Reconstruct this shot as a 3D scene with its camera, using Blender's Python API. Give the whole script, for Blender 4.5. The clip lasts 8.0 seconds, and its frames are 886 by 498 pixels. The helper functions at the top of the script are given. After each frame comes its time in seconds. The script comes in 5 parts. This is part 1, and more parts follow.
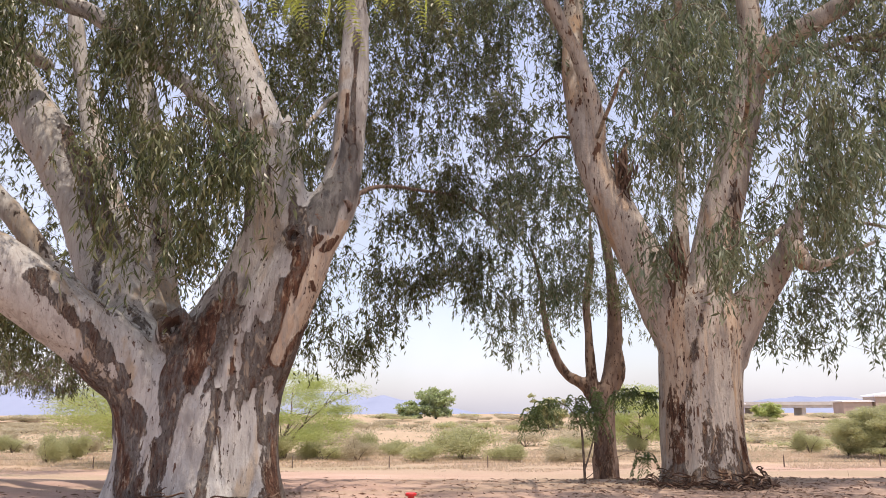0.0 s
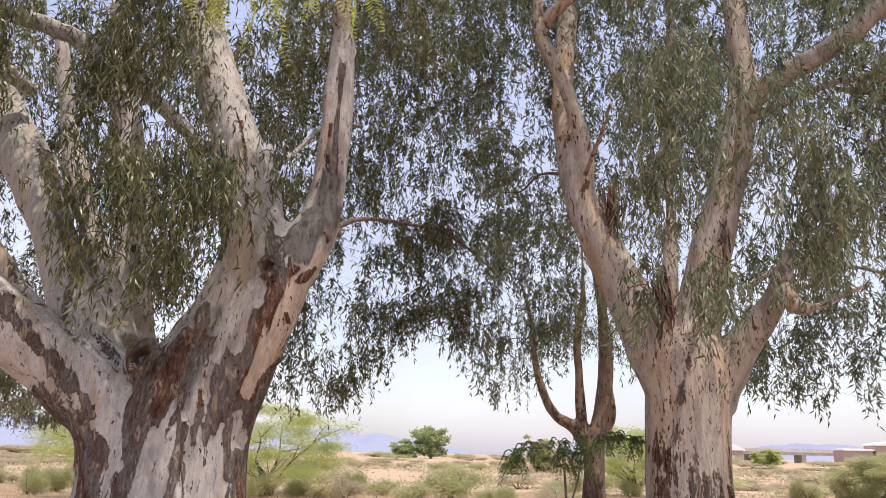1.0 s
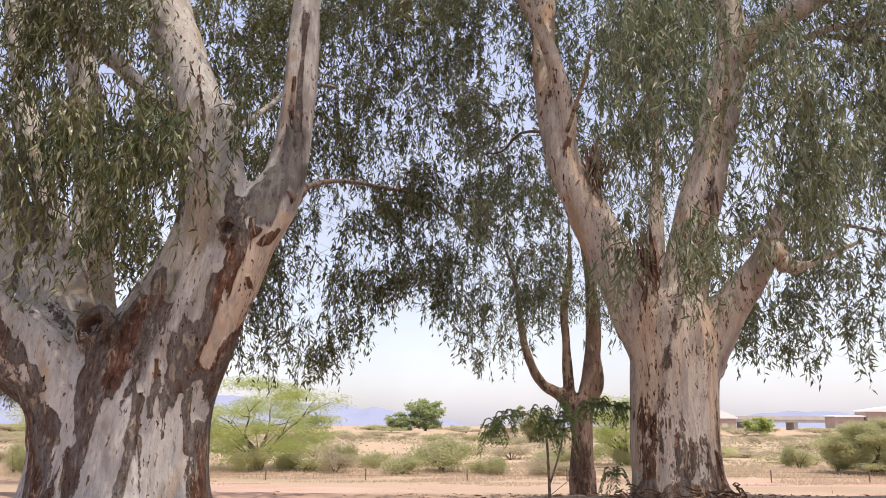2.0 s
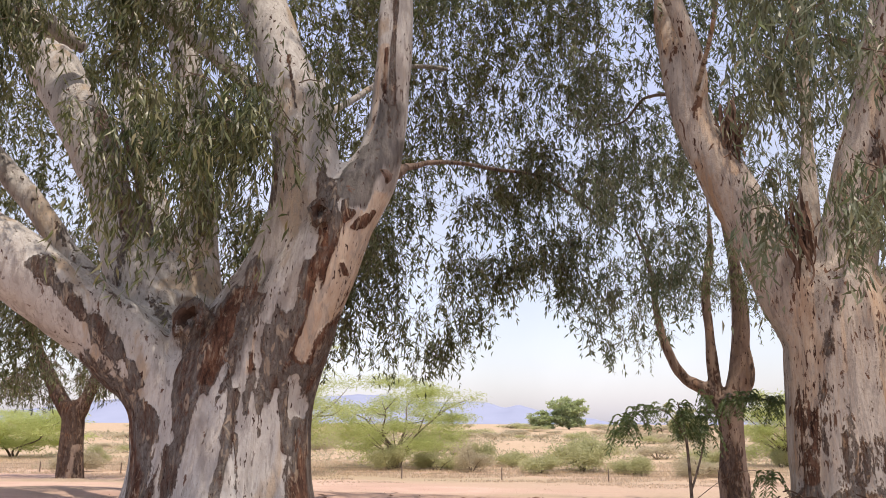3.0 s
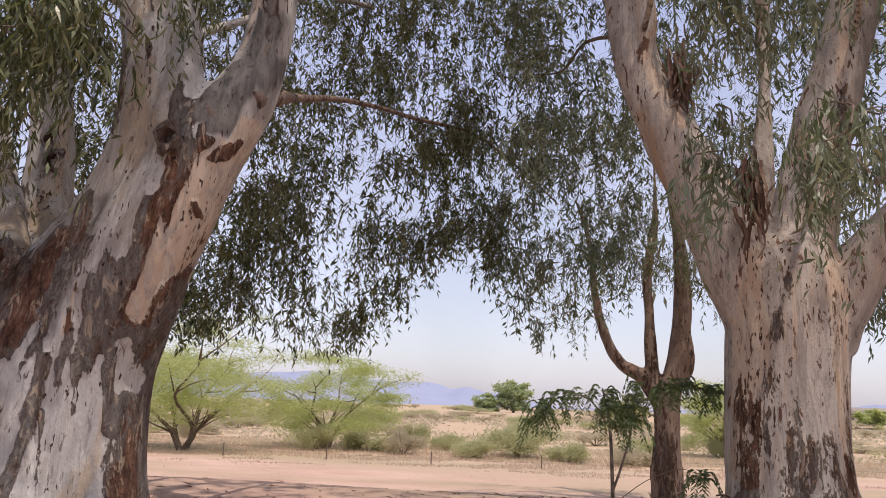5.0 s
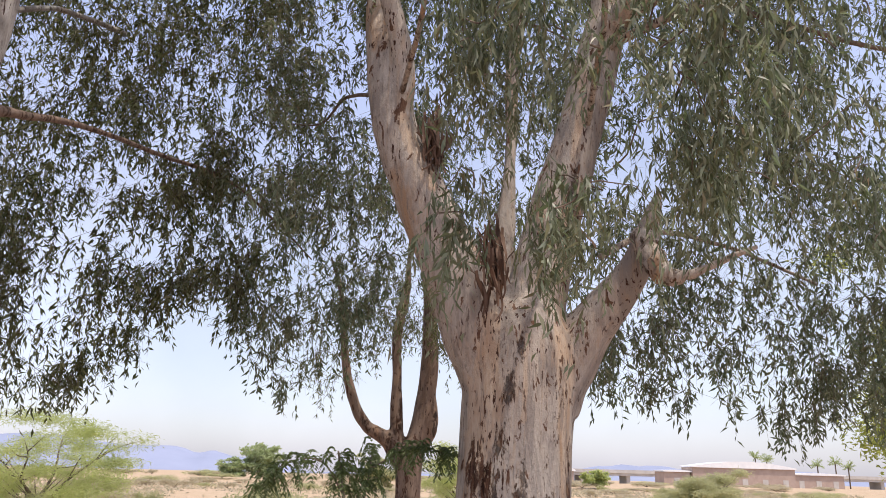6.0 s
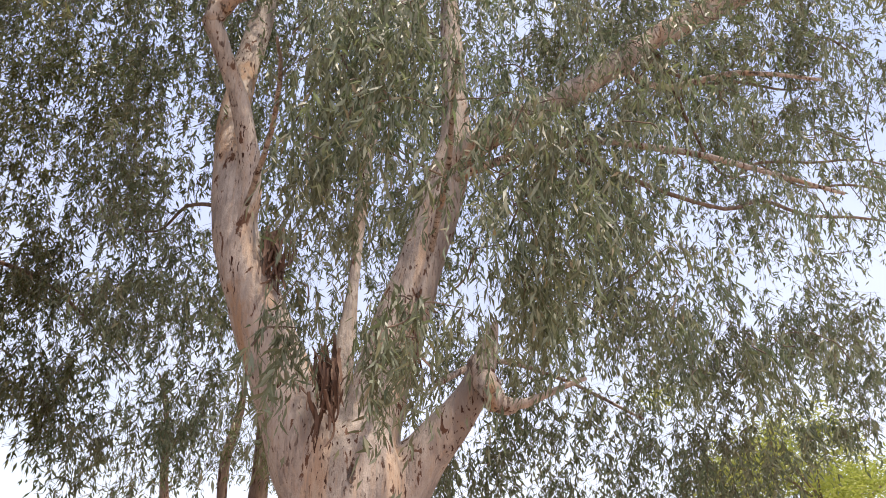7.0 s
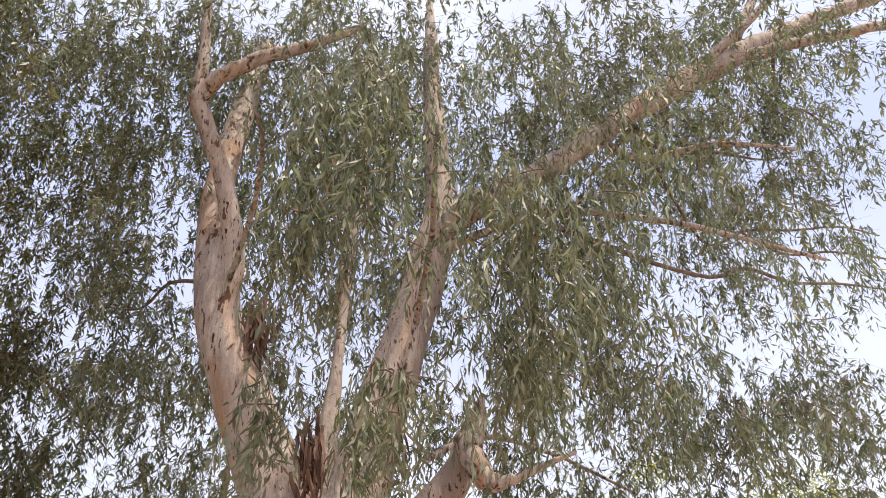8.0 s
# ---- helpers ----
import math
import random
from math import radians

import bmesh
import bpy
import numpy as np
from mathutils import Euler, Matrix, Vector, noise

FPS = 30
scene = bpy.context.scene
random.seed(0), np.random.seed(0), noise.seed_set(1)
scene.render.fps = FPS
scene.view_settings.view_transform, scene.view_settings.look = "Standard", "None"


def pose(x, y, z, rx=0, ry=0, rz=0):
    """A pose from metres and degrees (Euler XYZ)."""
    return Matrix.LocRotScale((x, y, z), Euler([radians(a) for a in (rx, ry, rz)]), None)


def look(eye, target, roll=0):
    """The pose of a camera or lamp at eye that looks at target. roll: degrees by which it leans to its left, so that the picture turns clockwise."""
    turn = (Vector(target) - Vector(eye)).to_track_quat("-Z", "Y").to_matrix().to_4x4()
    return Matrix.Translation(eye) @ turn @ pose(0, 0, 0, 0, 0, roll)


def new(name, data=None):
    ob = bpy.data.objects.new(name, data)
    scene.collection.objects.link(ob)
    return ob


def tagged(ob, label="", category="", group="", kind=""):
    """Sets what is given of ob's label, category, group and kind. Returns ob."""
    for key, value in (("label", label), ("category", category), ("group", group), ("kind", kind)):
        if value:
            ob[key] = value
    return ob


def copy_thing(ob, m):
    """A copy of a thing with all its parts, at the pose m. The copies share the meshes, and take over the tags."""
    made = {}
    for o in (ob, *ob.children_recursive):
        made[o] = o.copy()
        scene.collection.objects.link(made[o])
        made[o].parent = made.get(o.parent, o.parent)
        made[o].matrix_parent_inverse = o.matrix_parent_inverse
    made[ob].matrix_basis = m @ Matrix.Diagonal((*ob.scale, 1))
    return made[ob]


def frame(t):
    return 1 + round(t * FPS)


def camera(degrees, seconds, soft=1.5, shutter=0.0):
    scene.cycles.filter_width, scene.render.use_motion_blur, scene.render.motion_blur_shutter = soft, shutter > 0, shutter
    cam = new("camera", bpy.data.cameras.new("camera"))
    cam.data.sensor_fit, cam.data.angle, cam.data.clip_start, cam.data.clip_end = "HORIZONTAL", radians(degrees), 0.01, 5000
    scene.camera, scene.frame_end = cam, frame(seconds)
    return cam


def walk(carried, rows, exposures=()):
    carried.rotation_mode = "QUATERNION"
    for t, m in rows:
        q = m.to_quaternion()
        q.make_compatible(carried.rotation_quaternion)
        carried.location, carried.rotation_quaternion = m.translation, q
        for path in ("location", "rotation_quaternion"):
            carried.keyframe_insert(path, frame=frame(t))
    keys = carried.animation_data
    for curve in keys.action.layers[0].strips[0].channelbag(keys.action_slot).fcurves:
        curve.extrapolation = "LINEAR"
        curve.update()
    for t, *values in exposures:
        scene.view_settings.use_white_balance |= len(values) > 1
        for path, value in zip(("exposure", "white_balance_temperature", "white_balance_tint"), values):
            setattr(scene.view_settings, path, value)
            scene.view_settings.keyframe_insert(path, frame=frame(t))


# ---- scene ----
cam = camera(59.7, 8.0, soft=0.9)
PATH = [
    (0, (0.075, -0.421, 1.425), (0.075, 1.535, 1.842), -0.2),
    (0.5, (0.219, -0.317, 1.433), (0.22, 1.632, 1.885), 0.1),
    (1, (0.427, -0.107, 1.442), (0.425, 1.826, 1.953), 1.1),
    (2.3, (0.913, 0.964, 1.374), (0.924, 2.916, 1.81), -0.1),
    (2.5, (0.999, 1.212, 1.372), (0.906, 3.161, 1.81), -0.0),
    (3, (1.18, 1.932, 1.369), (0.843, 3.853, 1.81), 0.2),
    (3.5, (1.339, 2.617, 1.387), (0.968, 4.531, 1.835), 0.4),
    (4, (1.531, 3.304, 1.412), (1.161, 5.215, 1.869), 1.8),
    (4.2, (1.589, 3.537, 1.414), (1.22, 5.45, 1.867), 1.9),
    (5.3, (1.79, 4.304, 1.429), (1.703, 6.265, 1.816), 1.9),
    (5.5, (1.843, 4.403, 1.432), (1.875, 6.36, 1.841), 1.8),
    (6, (2.011, 4.581, 1.437), (2.385, 6.463, 2.001), 1.4),
    (6.5, (2.139, 4.661, 1.425), (2.75, 6.423, 2.148), 0.6),
    (7, (2.225, 4.691, 1.415), (2.922, 6.349, 2.289), 0.5),
    (7.5, (2.28, 4.701, 1.411), (2.995, 6.27, 2.425), 0.0),
    (8, (2.323, 4.722, 1.417), (3.01, 6.284, 2.46), -0.9),
]
EXPOSURES = [(0, 0.23, 7120, 12), (3, 0.20, 7220, 12), (5.4, -0.09, 6950, 15), (6, 0.14, 6850, 10.5), (6.6, 0.42, 6900, 11.5), (7.5, 0.55, 7400, 13.5), (8, 0.55, 7400, 13.5)]
walk(cam, [(t, look(eye, target, roll)) for t, eye, target, roll in PATH], EXPOSURES)

# ---- world and sun ----
SUN_ELEVATION, SUN_AZIMUTH = 72.0, 140.0   # degrees; azimuth clockwise from +y
world = bpy.data.worlds.new("world")
scene.world = world
world.use_nodes = True
wn = world.node_tree.nodes
sky = wn.new("ShaderNodeTexSky")
sky.sky_type, sky.sun_disc = "NISHITA", False
sky.sun_elevation, sky.sun_rotation = radians(SUN_ELEVATION), radians(SUN_AZIMUTH)
sky.altitude, sky.air_density, sky.dust_density, sky.ozone_density = 400, 1.0, 3.0, 1.0
wl = world.node_tree.links
tc = wn.new("ShaderNodeTexCoord")
sep = wn.new("ShaderNodeSeparateXYZ")
wl.new(tc.outputs["Generated"], sep.inputs[0])
haze = wn.new("ShaderNodeValToRGB")          # thin bright haze, whitest near the horizon
for e, (p, c) in zip((haze.color_ramp.elements[0], haze.color_ramp.elements[1], haze.color_ramp.elements.new(0.28), haze.color_ramp.elements.new(0.6)),
                     ((0.0, (0.57, 0.575, 0.745, 1)), (1.0, (0.42, 0.46, 0.70, 1)), (0.28, (0.55, 0.545, 0.68, 1)), (0.6, (0.39, 0.45, 0.755, 1)))):
    e.position, e.color = p, c
wl.new(sep.outputs[2], haze.inputs[0])
cloud_n = wn.new("ShaderNodeTexNoise")
cloud_n.inputs["Scale"].default_value, cloud_n.inputs["Detail"].default_value = 3.0, 6.0
wl.new(tc.outputs["Generated"], cloud_n.inputs["Vector"])
thick = wn.new("ShaderNodeMapRange")
thick.inputs[1].default_value, thick.inputs[2].default_value, thick.inputs[3].default_value, thick.inputs[4].default_value = 0.35, 0.7, 5.0, 7.0
wl.new(cloud_n.outputs["Fac"], thick.inputs[0])
scaled = wn.new("ShaderNodeVectorMath")
scaled.operation = "SCALE"
wl.new(haze.outputs[0], scaled.inputs[0])
wl.new(thick.outputs[0], scaled.inputs["Scale"])
both = wn.new("ShaderNodeVectorMath")
both.operation = "ADD"
wl.new(sky.outputs[0], both.inputs[0])
wl.new(scaled.outputs[0], both.inputs[1])
wl.new(both.outputs[0], wn["Background"].inputs[0])
wn["Background"].inputs[1].default_value = 0.12
sun = new("sun", bpy.data.lights.new("sun", "SUN"))
sun.data.energy, sun.data.angle, sun.data.color = 4.0, radians(0.6), (1.0, 0.925, 0.86)
_az, _el = radians(SUN_AZIMUTH), radians(SUN_ELEVATION)
SUN_DIR = Vector((math.sin(_az) * math.cos(_el), math.cos(_az) * math.cos(_el), math.sin(_el)))
sun.matrix_world = look(SUN_DIR * 60, (0, 0, 0))


# ---- materials ----
class Mat:
    """Small builder for node materials in object or world space."""

    def __init__(self, name):
        self.m = bpy.data.materials.new(name)
        self.m.use_nodes = True
        self.t = self.m.node_tree
        self.bsdf = self.t.nodes["Principled BSDF"]
        self.out = self.t.nodes["Material Output"]
        self.geo = self.t.nodes.new("ShaderNodeNewGeometry")

    def n(self, kind, **inputs):
        node = self.t.nodes.new(kind)
        for k, v in inputs.items():
            self.put(node, k.replace("_", " "), v)
        return node

    def put(self, node, key, v):
        s = node.inputs[key]
        if hasattr(v, "is_output"):
            self.t.links.new(v, s)
        else:
            s.default_value = v

    def coords(self, sx=1.0, sy=1.0, sz=1.0):
        mp = self.t.nodes.new("ShaderNodeMapping")
        mp.inputs["Scale"].default_value = (sx, sy, sz)
        self.t.links.new(self.geo.outputs["Position"], mp.inputs["Vector"])
        return mp.outputs[0]

    def noise(self, scale, detail=4.0, rough=0.55, stretch=(1, 1, 1), dist=0.0):
        nd = self.t.nodes.new("ShaderNodeTexNoise")
        nd.inputs["Scale"].default_value = scale
        nd.inputs["Detail"].default_value = detail
        nd.inputs["Roughness"].default_value = rough
        nd.inputs["Distortion"].default_value = dist
        self.t.links.new(self.coords(*stretch), nd.inputs["Vector"])
        return nd.outputs["Fac"]

    def ramp(self, fac, stops):
        nd = self.t.nodes.new("ShaderNodeValToRGB")
        els = nd.color_ramp.elements
        while len(els) < len(stops):
            els.new(0.5)
        for e, (p, c) in zip(els, stops):
            e.position = p
            e.color = (*c, 1) if len(c) == 3 else c
        self.t.links.new(fac, nd.inputs[0])
        return nd.outputs[0]

    def step(self, fac, lo, hi):
        nd = self.t.nodes.new("ShaderNodeMapRange")
        nd.inputs[1].default_value, nd.inputs[2].default_value = lo, hi
        self.t.links.new(fac, nd.inputs[0])
        return nd.outputs[0]

    def math(self, op, a, b=0.0):
        nd = self.t.nodes.new("ShaderNodeMath")
        nd.operation = op
        for i, v in enumerate((a, b)):
            if hasattr(v, "is_output"):
                self.t.links.new(v, nd.inputs[i])
            else:
                nd.inputs[i].default_value = v
        return nd.outputs[0]

    def mix(self, fac, a, b, blend="MIX"):
        nd = self.t.nodes.new("ShaderNodeMix")
        nd.data_type, nd.blend_type = "RGBA", blend
        for key, v in ((0, fac), (6, a), (7, b)):
            if hasattr(v, "is_output"):
                self.t.links.new(v, nd.inputs[key])
            else:
                nd.inputs[key].default_value = (*v, 1) if key else v
        return nd.outputs[2]

    def attr(self, name):
        nd = self.t.nodes.new("ShaderNodeAttribute")
        nd.attribute_name = name
        return nd.outputs["Fac"]

    def bump(self, height, strength=0.5, distance=0.02):
        nd = self.t.nodes.new("ShaderNodeBump")
        nd.inputs["Strength"].default_value, nd.inputs["Distance"].default_value = strength, distance
        self.t.links.new(height, nd.inputs["Height"])
        self.t.links.new(nd.outputs[0], self.bsdf.inputs["Normal"])

    def done(self, color, rough=0.9, spec=0.2, metal=0.0):
        self.put(self.bsdf, "Base Color", color if hasattr(color, "is_output") else (*color, 1))
        self.put(self.bsdf, "Roughness", rough)
        self.put(self.bsdf, "Specular IOR Level", spec)
        self.put(self.bsdf, "Metallic", metal)
        return self.m


def bark_material(name, cream, grey, tan, dark, brown, fleck=0.62, dash=0.64, vein=0.35, shaggy=0.5):
    """Shedding bark: smooth and pale, with rough old bark where the attribute 'rough' is high
    freshly bared, warmer bark where 'tone' is high and dark grey bark where 'weathered' is high."""
    m = Mat(name)
    warm = m.math("ADD", m.attr("tone"), m.math("MULTIPLY", m.math("SUBTRACT", m.noise(5.0, 7, 0.7, (1, 1, 0.3)), 0.5), 1.0))
    warm = m.step(warm, 0.42, 0.62)
    # smooth bark
    patch = m.noise(1.1, 5, 0.6, (1, 1, 0.35), 0.6)
    pale = m.ramp(patch, [(0.36, grey), (0.44, cream), (0.56, cream), (0.63, tan)])
    fine = m.noise(9.0, 6, 0.65, (1, 1, 0.22))
    pale = m.mix(m.step(fine, 0.35, 0.7), pale, m.mix(0.55, pale, grey))
    pale = m.mix(m.math("MULTIPLY", warm, 0.75), pale, m.mix(m.step(fine, 0.4, 0.65), (0.52, 0.42, 0.325), (0.45, 0.31, 0.21)))
    veins = m.noise(5.0, 8, 0.75, (2.4, 2.4, 0.10), 0.4)
    pale = m.mix(m.math("MULTIPLY", m.step(veins, 0.50, 0.62), vein), pale, tan)
    pale = m.mix(m.math("MULTIPLY", m.step(m.noise(3.0, 8, 0.72, (1.8, 1.8, 0.34), 0.7), 0.50, 0.58), 0.6), pale, grey)
    pale = m.mix(m.math("MULTIPLY", m.step(m.noise(12.0, 6, 0.7, (1.6, 1.6, 0.2), 0.3), 0.57, 0.66), 0.55), pale, tuple(0.55 * c for c in grey))
    weathered = m.math("ADD", m.attr("weathered"), m.math("MULTIPLY", m.math("SUBTRACT", m.noise(4.0, 8, 0.75, (1, 1, 0.4)), 0.5), 0.9))
    pale = m.mix(m.math("MULTIPLY", m.step(weathered, 0.30, 0.62), 0.92), pale, m.mix(m.step(fine, 0.4, 0.62), tuple(0.28 * c for c in grey), tuple(0.58 * c for c in grey)))
    fl = m.noise(4.6, 6, 0.6, (1.6, 1.6, 0.62), 0.6)
    pale = m.mix(m.step(fl, fleck, fleck + 0.03), pale, m.mix(m.noise(20, 3, 0.6), dark, brown))
    pit = m.noise(13.0, 3, 0.55, (1.6, 1.6, 0.42), 0.3)
    pale = m.mix(m.math("MULTIPLY", m.step(pit, dash, dash + 0.035), m.step(m.noise(1.7, 4, 0.6, (1, 1, 0.5)), 0.42, 0.56)), pale, dark)
    # rough bark: weathered grey-brown flakes over darker and redder layers
    streak = m.noise(7.0, 8, 0.72, (1.5, 1.5, 0.34), 0.6)
    broad = m.noise(2.4, 7, 0.7, (1.6, 1.6, 0.26), 0.6)
    old = m.ramp(streak, [(0.31, dark), (0.44, brown), (0.60, tuple(0.6 * c for c in grey)), (0.74, tan)])
    worn = m.ramp(streak, [(0.30, brown), (0.42, tuple(0.72 * c for c in grey)), (0.58, grey), (0.74, cream)])
    rb = m.mix(m.math("MULTIPLY", m.step(broad, 0.44, 0.53), 0.85), old, worn)
    red = m.noise(3.4, 7, 0.75, (1, 1, 0.5))
    ruddy = m.ramp(streak, [(0.36, (0.035, 0.014, 0.009)), (0.50, (0.16, 0.062, 0.033)), (0.66, (0.32, 0.155, 0.085))])
    rb = m.mix(m.math("MAXIMUM", m.math("MULTIPLY", m.step(red, 0.57, 0.63), 0.75), m.math("MULTIPLY", warm, 0.8)), rb, ruddy)
    crumb = m.noise(24.0, 5, 0.7, (1, 1, 0.6))
    rb = m.mix(m.math("MULTIPLY", m.step(crumb, 0.54, 0.66), 0.6), rb, dark)
    plates = m.noise(6.0, 6, 0.7, (1.7, 1.7, 0.55), 1.0)
    rb = m.mix(m.step(plates, 0.555, 0.575), rb, m.mix(0.55, rb, tan))
    rb = m.mix(m.math("SUBTRACT", 1.0, m.step(plates, 0.40, 0.44)), rb, m.mix(0.55, rb, dark))
    crack = m.noise(9.0, 5, 0.65, (1.8, 1.8, 0.5), 0.8)
    rb = m.mix(m.step(crack, 0.63, 0.67), rb, tuple(0.8 * c for c in dark))
    frayed = m.math("ADD", m.math("MULTIPLY", m.math("SUBTRACT", m.noise(9.0, 9, 0.78, (1, 1, 0.4)), 0.5), 2.8),
                    m.math("MULTIPLY", m.math("SUBTRACT", m.noise(4.0, 8, 0.7, (2.0, 2.0, 0.18), 0.4), 0.5), 3.0 * shaggy))
    edge = m.math("ADD", m.attr("rough"), frayed)
    fac = m.step(edge, 0.46, 0.54)
    col = m.mix(fac, pale, rb)
    rim = m.math("MULTIPLY", m.step(edge, 0.40, 0.47), m.math("SUBTRACT", 1.0, m.step(edge, 0.49, 0.56)))
    col = m.mix(m.math("MULTIPLY", rim, 0.5), col, brown)
    h = m.math("ADD", m.math("MULTIPLY", fac, m.math("ADD", m.math("ADD", streak, m.step(plates, 0.40, 0.58)), 0.6)), m.math("MULTIPLY", fine, 0.35))
    m.bump(m.math("ADD", h, m.math("MULTIPLY", crumb, 0.5)), 1.0, 0.045)
    return m.done(col, 0.85, 0.15)


BARK_L = bark_material("mottled_bark", (0.48, 0.462, 0.435), (0.27, 0.245, 0.225), (0.38, 0.30, 0.22), (0.055, 0.030, 0.023), (0.185, 0.115, 0.088), 0.655, 0.625, 0.12, 0.3)
BARK_R = bark_material("pale_bark", (0.48, 0.425, 0.37), (0.26, 0.228, 0.205), (0.41, 0.275, 0.175), (0.062, 0.030, 0.021), (0.20, 0.115, 0.075), 0.605, 0.60, 0.4, 0.5)
BARK_S = bark_material("brown_bark", (0.27, 0.20, 0.155), (0.18, 0.13, 0.11), (0.30, 0.19, 0.125), (0.05, 0.027, 0.022), (0.14, 0.08, 0.055), 0.58)


def twig_material():
    m = Mat("twig_bark")
    f = m.noise(8, 4, 0.6)
    return m.done(m.ramp(f, [(0.3, (0.07, 0.05, 0.04)), (0.7, (0.22, 0.17, 0.13))]), 0.8)


TWIG = twig_material()


def leaf_material(name, stops, translucency=0.25, gloss=0.42, dry=None, through_leaf=(0.30, 0.36, 0.08)):
    """Thin leaves: each one its own shade, lit from both sides."""
    m = Mat(name)
    rnd = m.math("FRACT", m.math("ADD", m.geo.outputs["Random Per Island"], m.t.nodes.new("ShaderNodeObjectInfo").outputs["Random"]))
    col = m.ramp(rnd, stops)
    clump = m.noise(0.9, 3, 0.5)
    col = m.mix(m.step(clump, 0.35, 0.7), col, m.mix(0.35, col, stops[-1][1]))
    if dry:
        col = m.mix(m.math("MULTIPLY", m.step(m.noise(0.75, 4, 0.6), 0.49, 0.64), 0.40), col, m.mix(rnd, dry, stops[1][1]))
    m.done(col, gloss, 0.4)
    tr = m.n("ShaderNodeBsdfTranslucent")
    m.put(tr, "Color", m.mix(0.5, col, through_leaf))
    mx = m.t.nodes.new("ShaderNodeMixShader")
    mx.inputs[0].default_value = translucency
    m.t.links.new(m.bsdf.outputs[0], mx.inputs[1])
    m.t.links.new(tr.outputs[0], mx.inputs[2])
    m.t.links.new(mx.outputs[0], m.out.inputs["Surface"])
    return m.m


# random leaf tone, its ends stretched to imitate shade and sun glints
LEAF_GUM = leaf_material("gum_leaf", [(0.0, (0.010, 0.015, 0.008)), (0.45, (0.042, 0.060, 0.028)), (0.75, (0.19, 0.225, 0.125)), (0.95, (0.25, 0.24, 0.135)), (1.0, (0.18, 0.135, 0.065))], 0.34, 0.36, (0.21, 0.135, 0.06), (0.25, 0.32, 0.08))
LEAF_GREY = leaf_material("grey_gum_leaf", [(0.0, (0.036, 0.050, 0.031)), (0.45, (0.118, 0.153, 0.102)), (0.85, (0.265, 0.31, 0.23)), (0.97, (0.26, 0.245, 0.16)), (1.0, (0.23, 0.155, 0.085))], 0.38, 0.46, (0.21, 0.165, 0.095), (0.23, 0.34, 0.13))
# lime, shrub and olive leaves are paled, partly to stand in for distance haze
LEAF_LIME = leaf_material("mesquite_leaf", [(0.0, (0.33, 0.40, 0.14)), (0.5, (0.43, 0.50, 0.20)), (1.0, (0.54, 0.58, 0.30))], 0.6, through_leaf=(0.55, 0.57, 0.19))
LEAF_SHRUB = leaf_material("shrub_leaf", [(0.0, (0.40, 0.345, 0.235)), (0.5, (0.50, 0.435, 0.31)), (1.0, (0.58, 0.50, 0.38))], 0.6, through_leaf=(0.46, 0.42, 0.27))
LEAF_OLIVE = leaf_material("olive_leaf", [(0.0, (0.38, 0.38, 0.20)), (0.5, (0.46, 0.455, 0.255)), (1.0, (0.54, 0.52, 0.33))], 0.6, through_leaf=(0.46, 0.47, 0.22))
LEAF_PALO = leaf_material("palo_verde_leaf", [(0.0, (0.24, 0.29, 0.05)), (0.5, (0.36, 0.41, 0.08)), (1.0, (0.48, 0.49, 0.15))], 0.55)
LEAF_DARK = leaf_material("sapling_leaf", [(0.0, (0.04, 0.065, 0.03)), (0.6, (0.085, 0.125, 0.055)), (1.0, (0.16, 0.20, 0.095))], 0.4)
# paler than its own green: distance haze is put into the leaf colour
LEAF_HAZED_GREEN = leaf_material("hazed_green_leaf", [(0.0, (0.36, 0.43, 0.23)), (0.5, (0.45, 0.52, 0.31)), (1.0, (0.53, 0.58, 0.38))], 0.6)
STRAW = leaf_material("dry_grass", [(0.0, (0.54, 0.41, 0.31)), (0.5, (0.61, 0.48, 0.37)), (1.0, (0.68, 0.56, 0.44))], 0.6, 0.8, through_leaf=(0.62, 0.52, 0.36))
SHRED = leaf_material("shed_bark", [(0.0, (0.035, 0.018, 0.013)), (0.5, (0.095, 0.052, 0.036)), (1.0, (0.24, 0.16, 0.115))], 0.0, 0.9)
LITTER = leaf_material("fallen_bark", [(0.0, (0.13, 0.07, 0.048)), (0.5, (0.29, 0.18, 0.12)), (1.0, (0.45, 0.34, 0.25))], 0.0, 0.9)


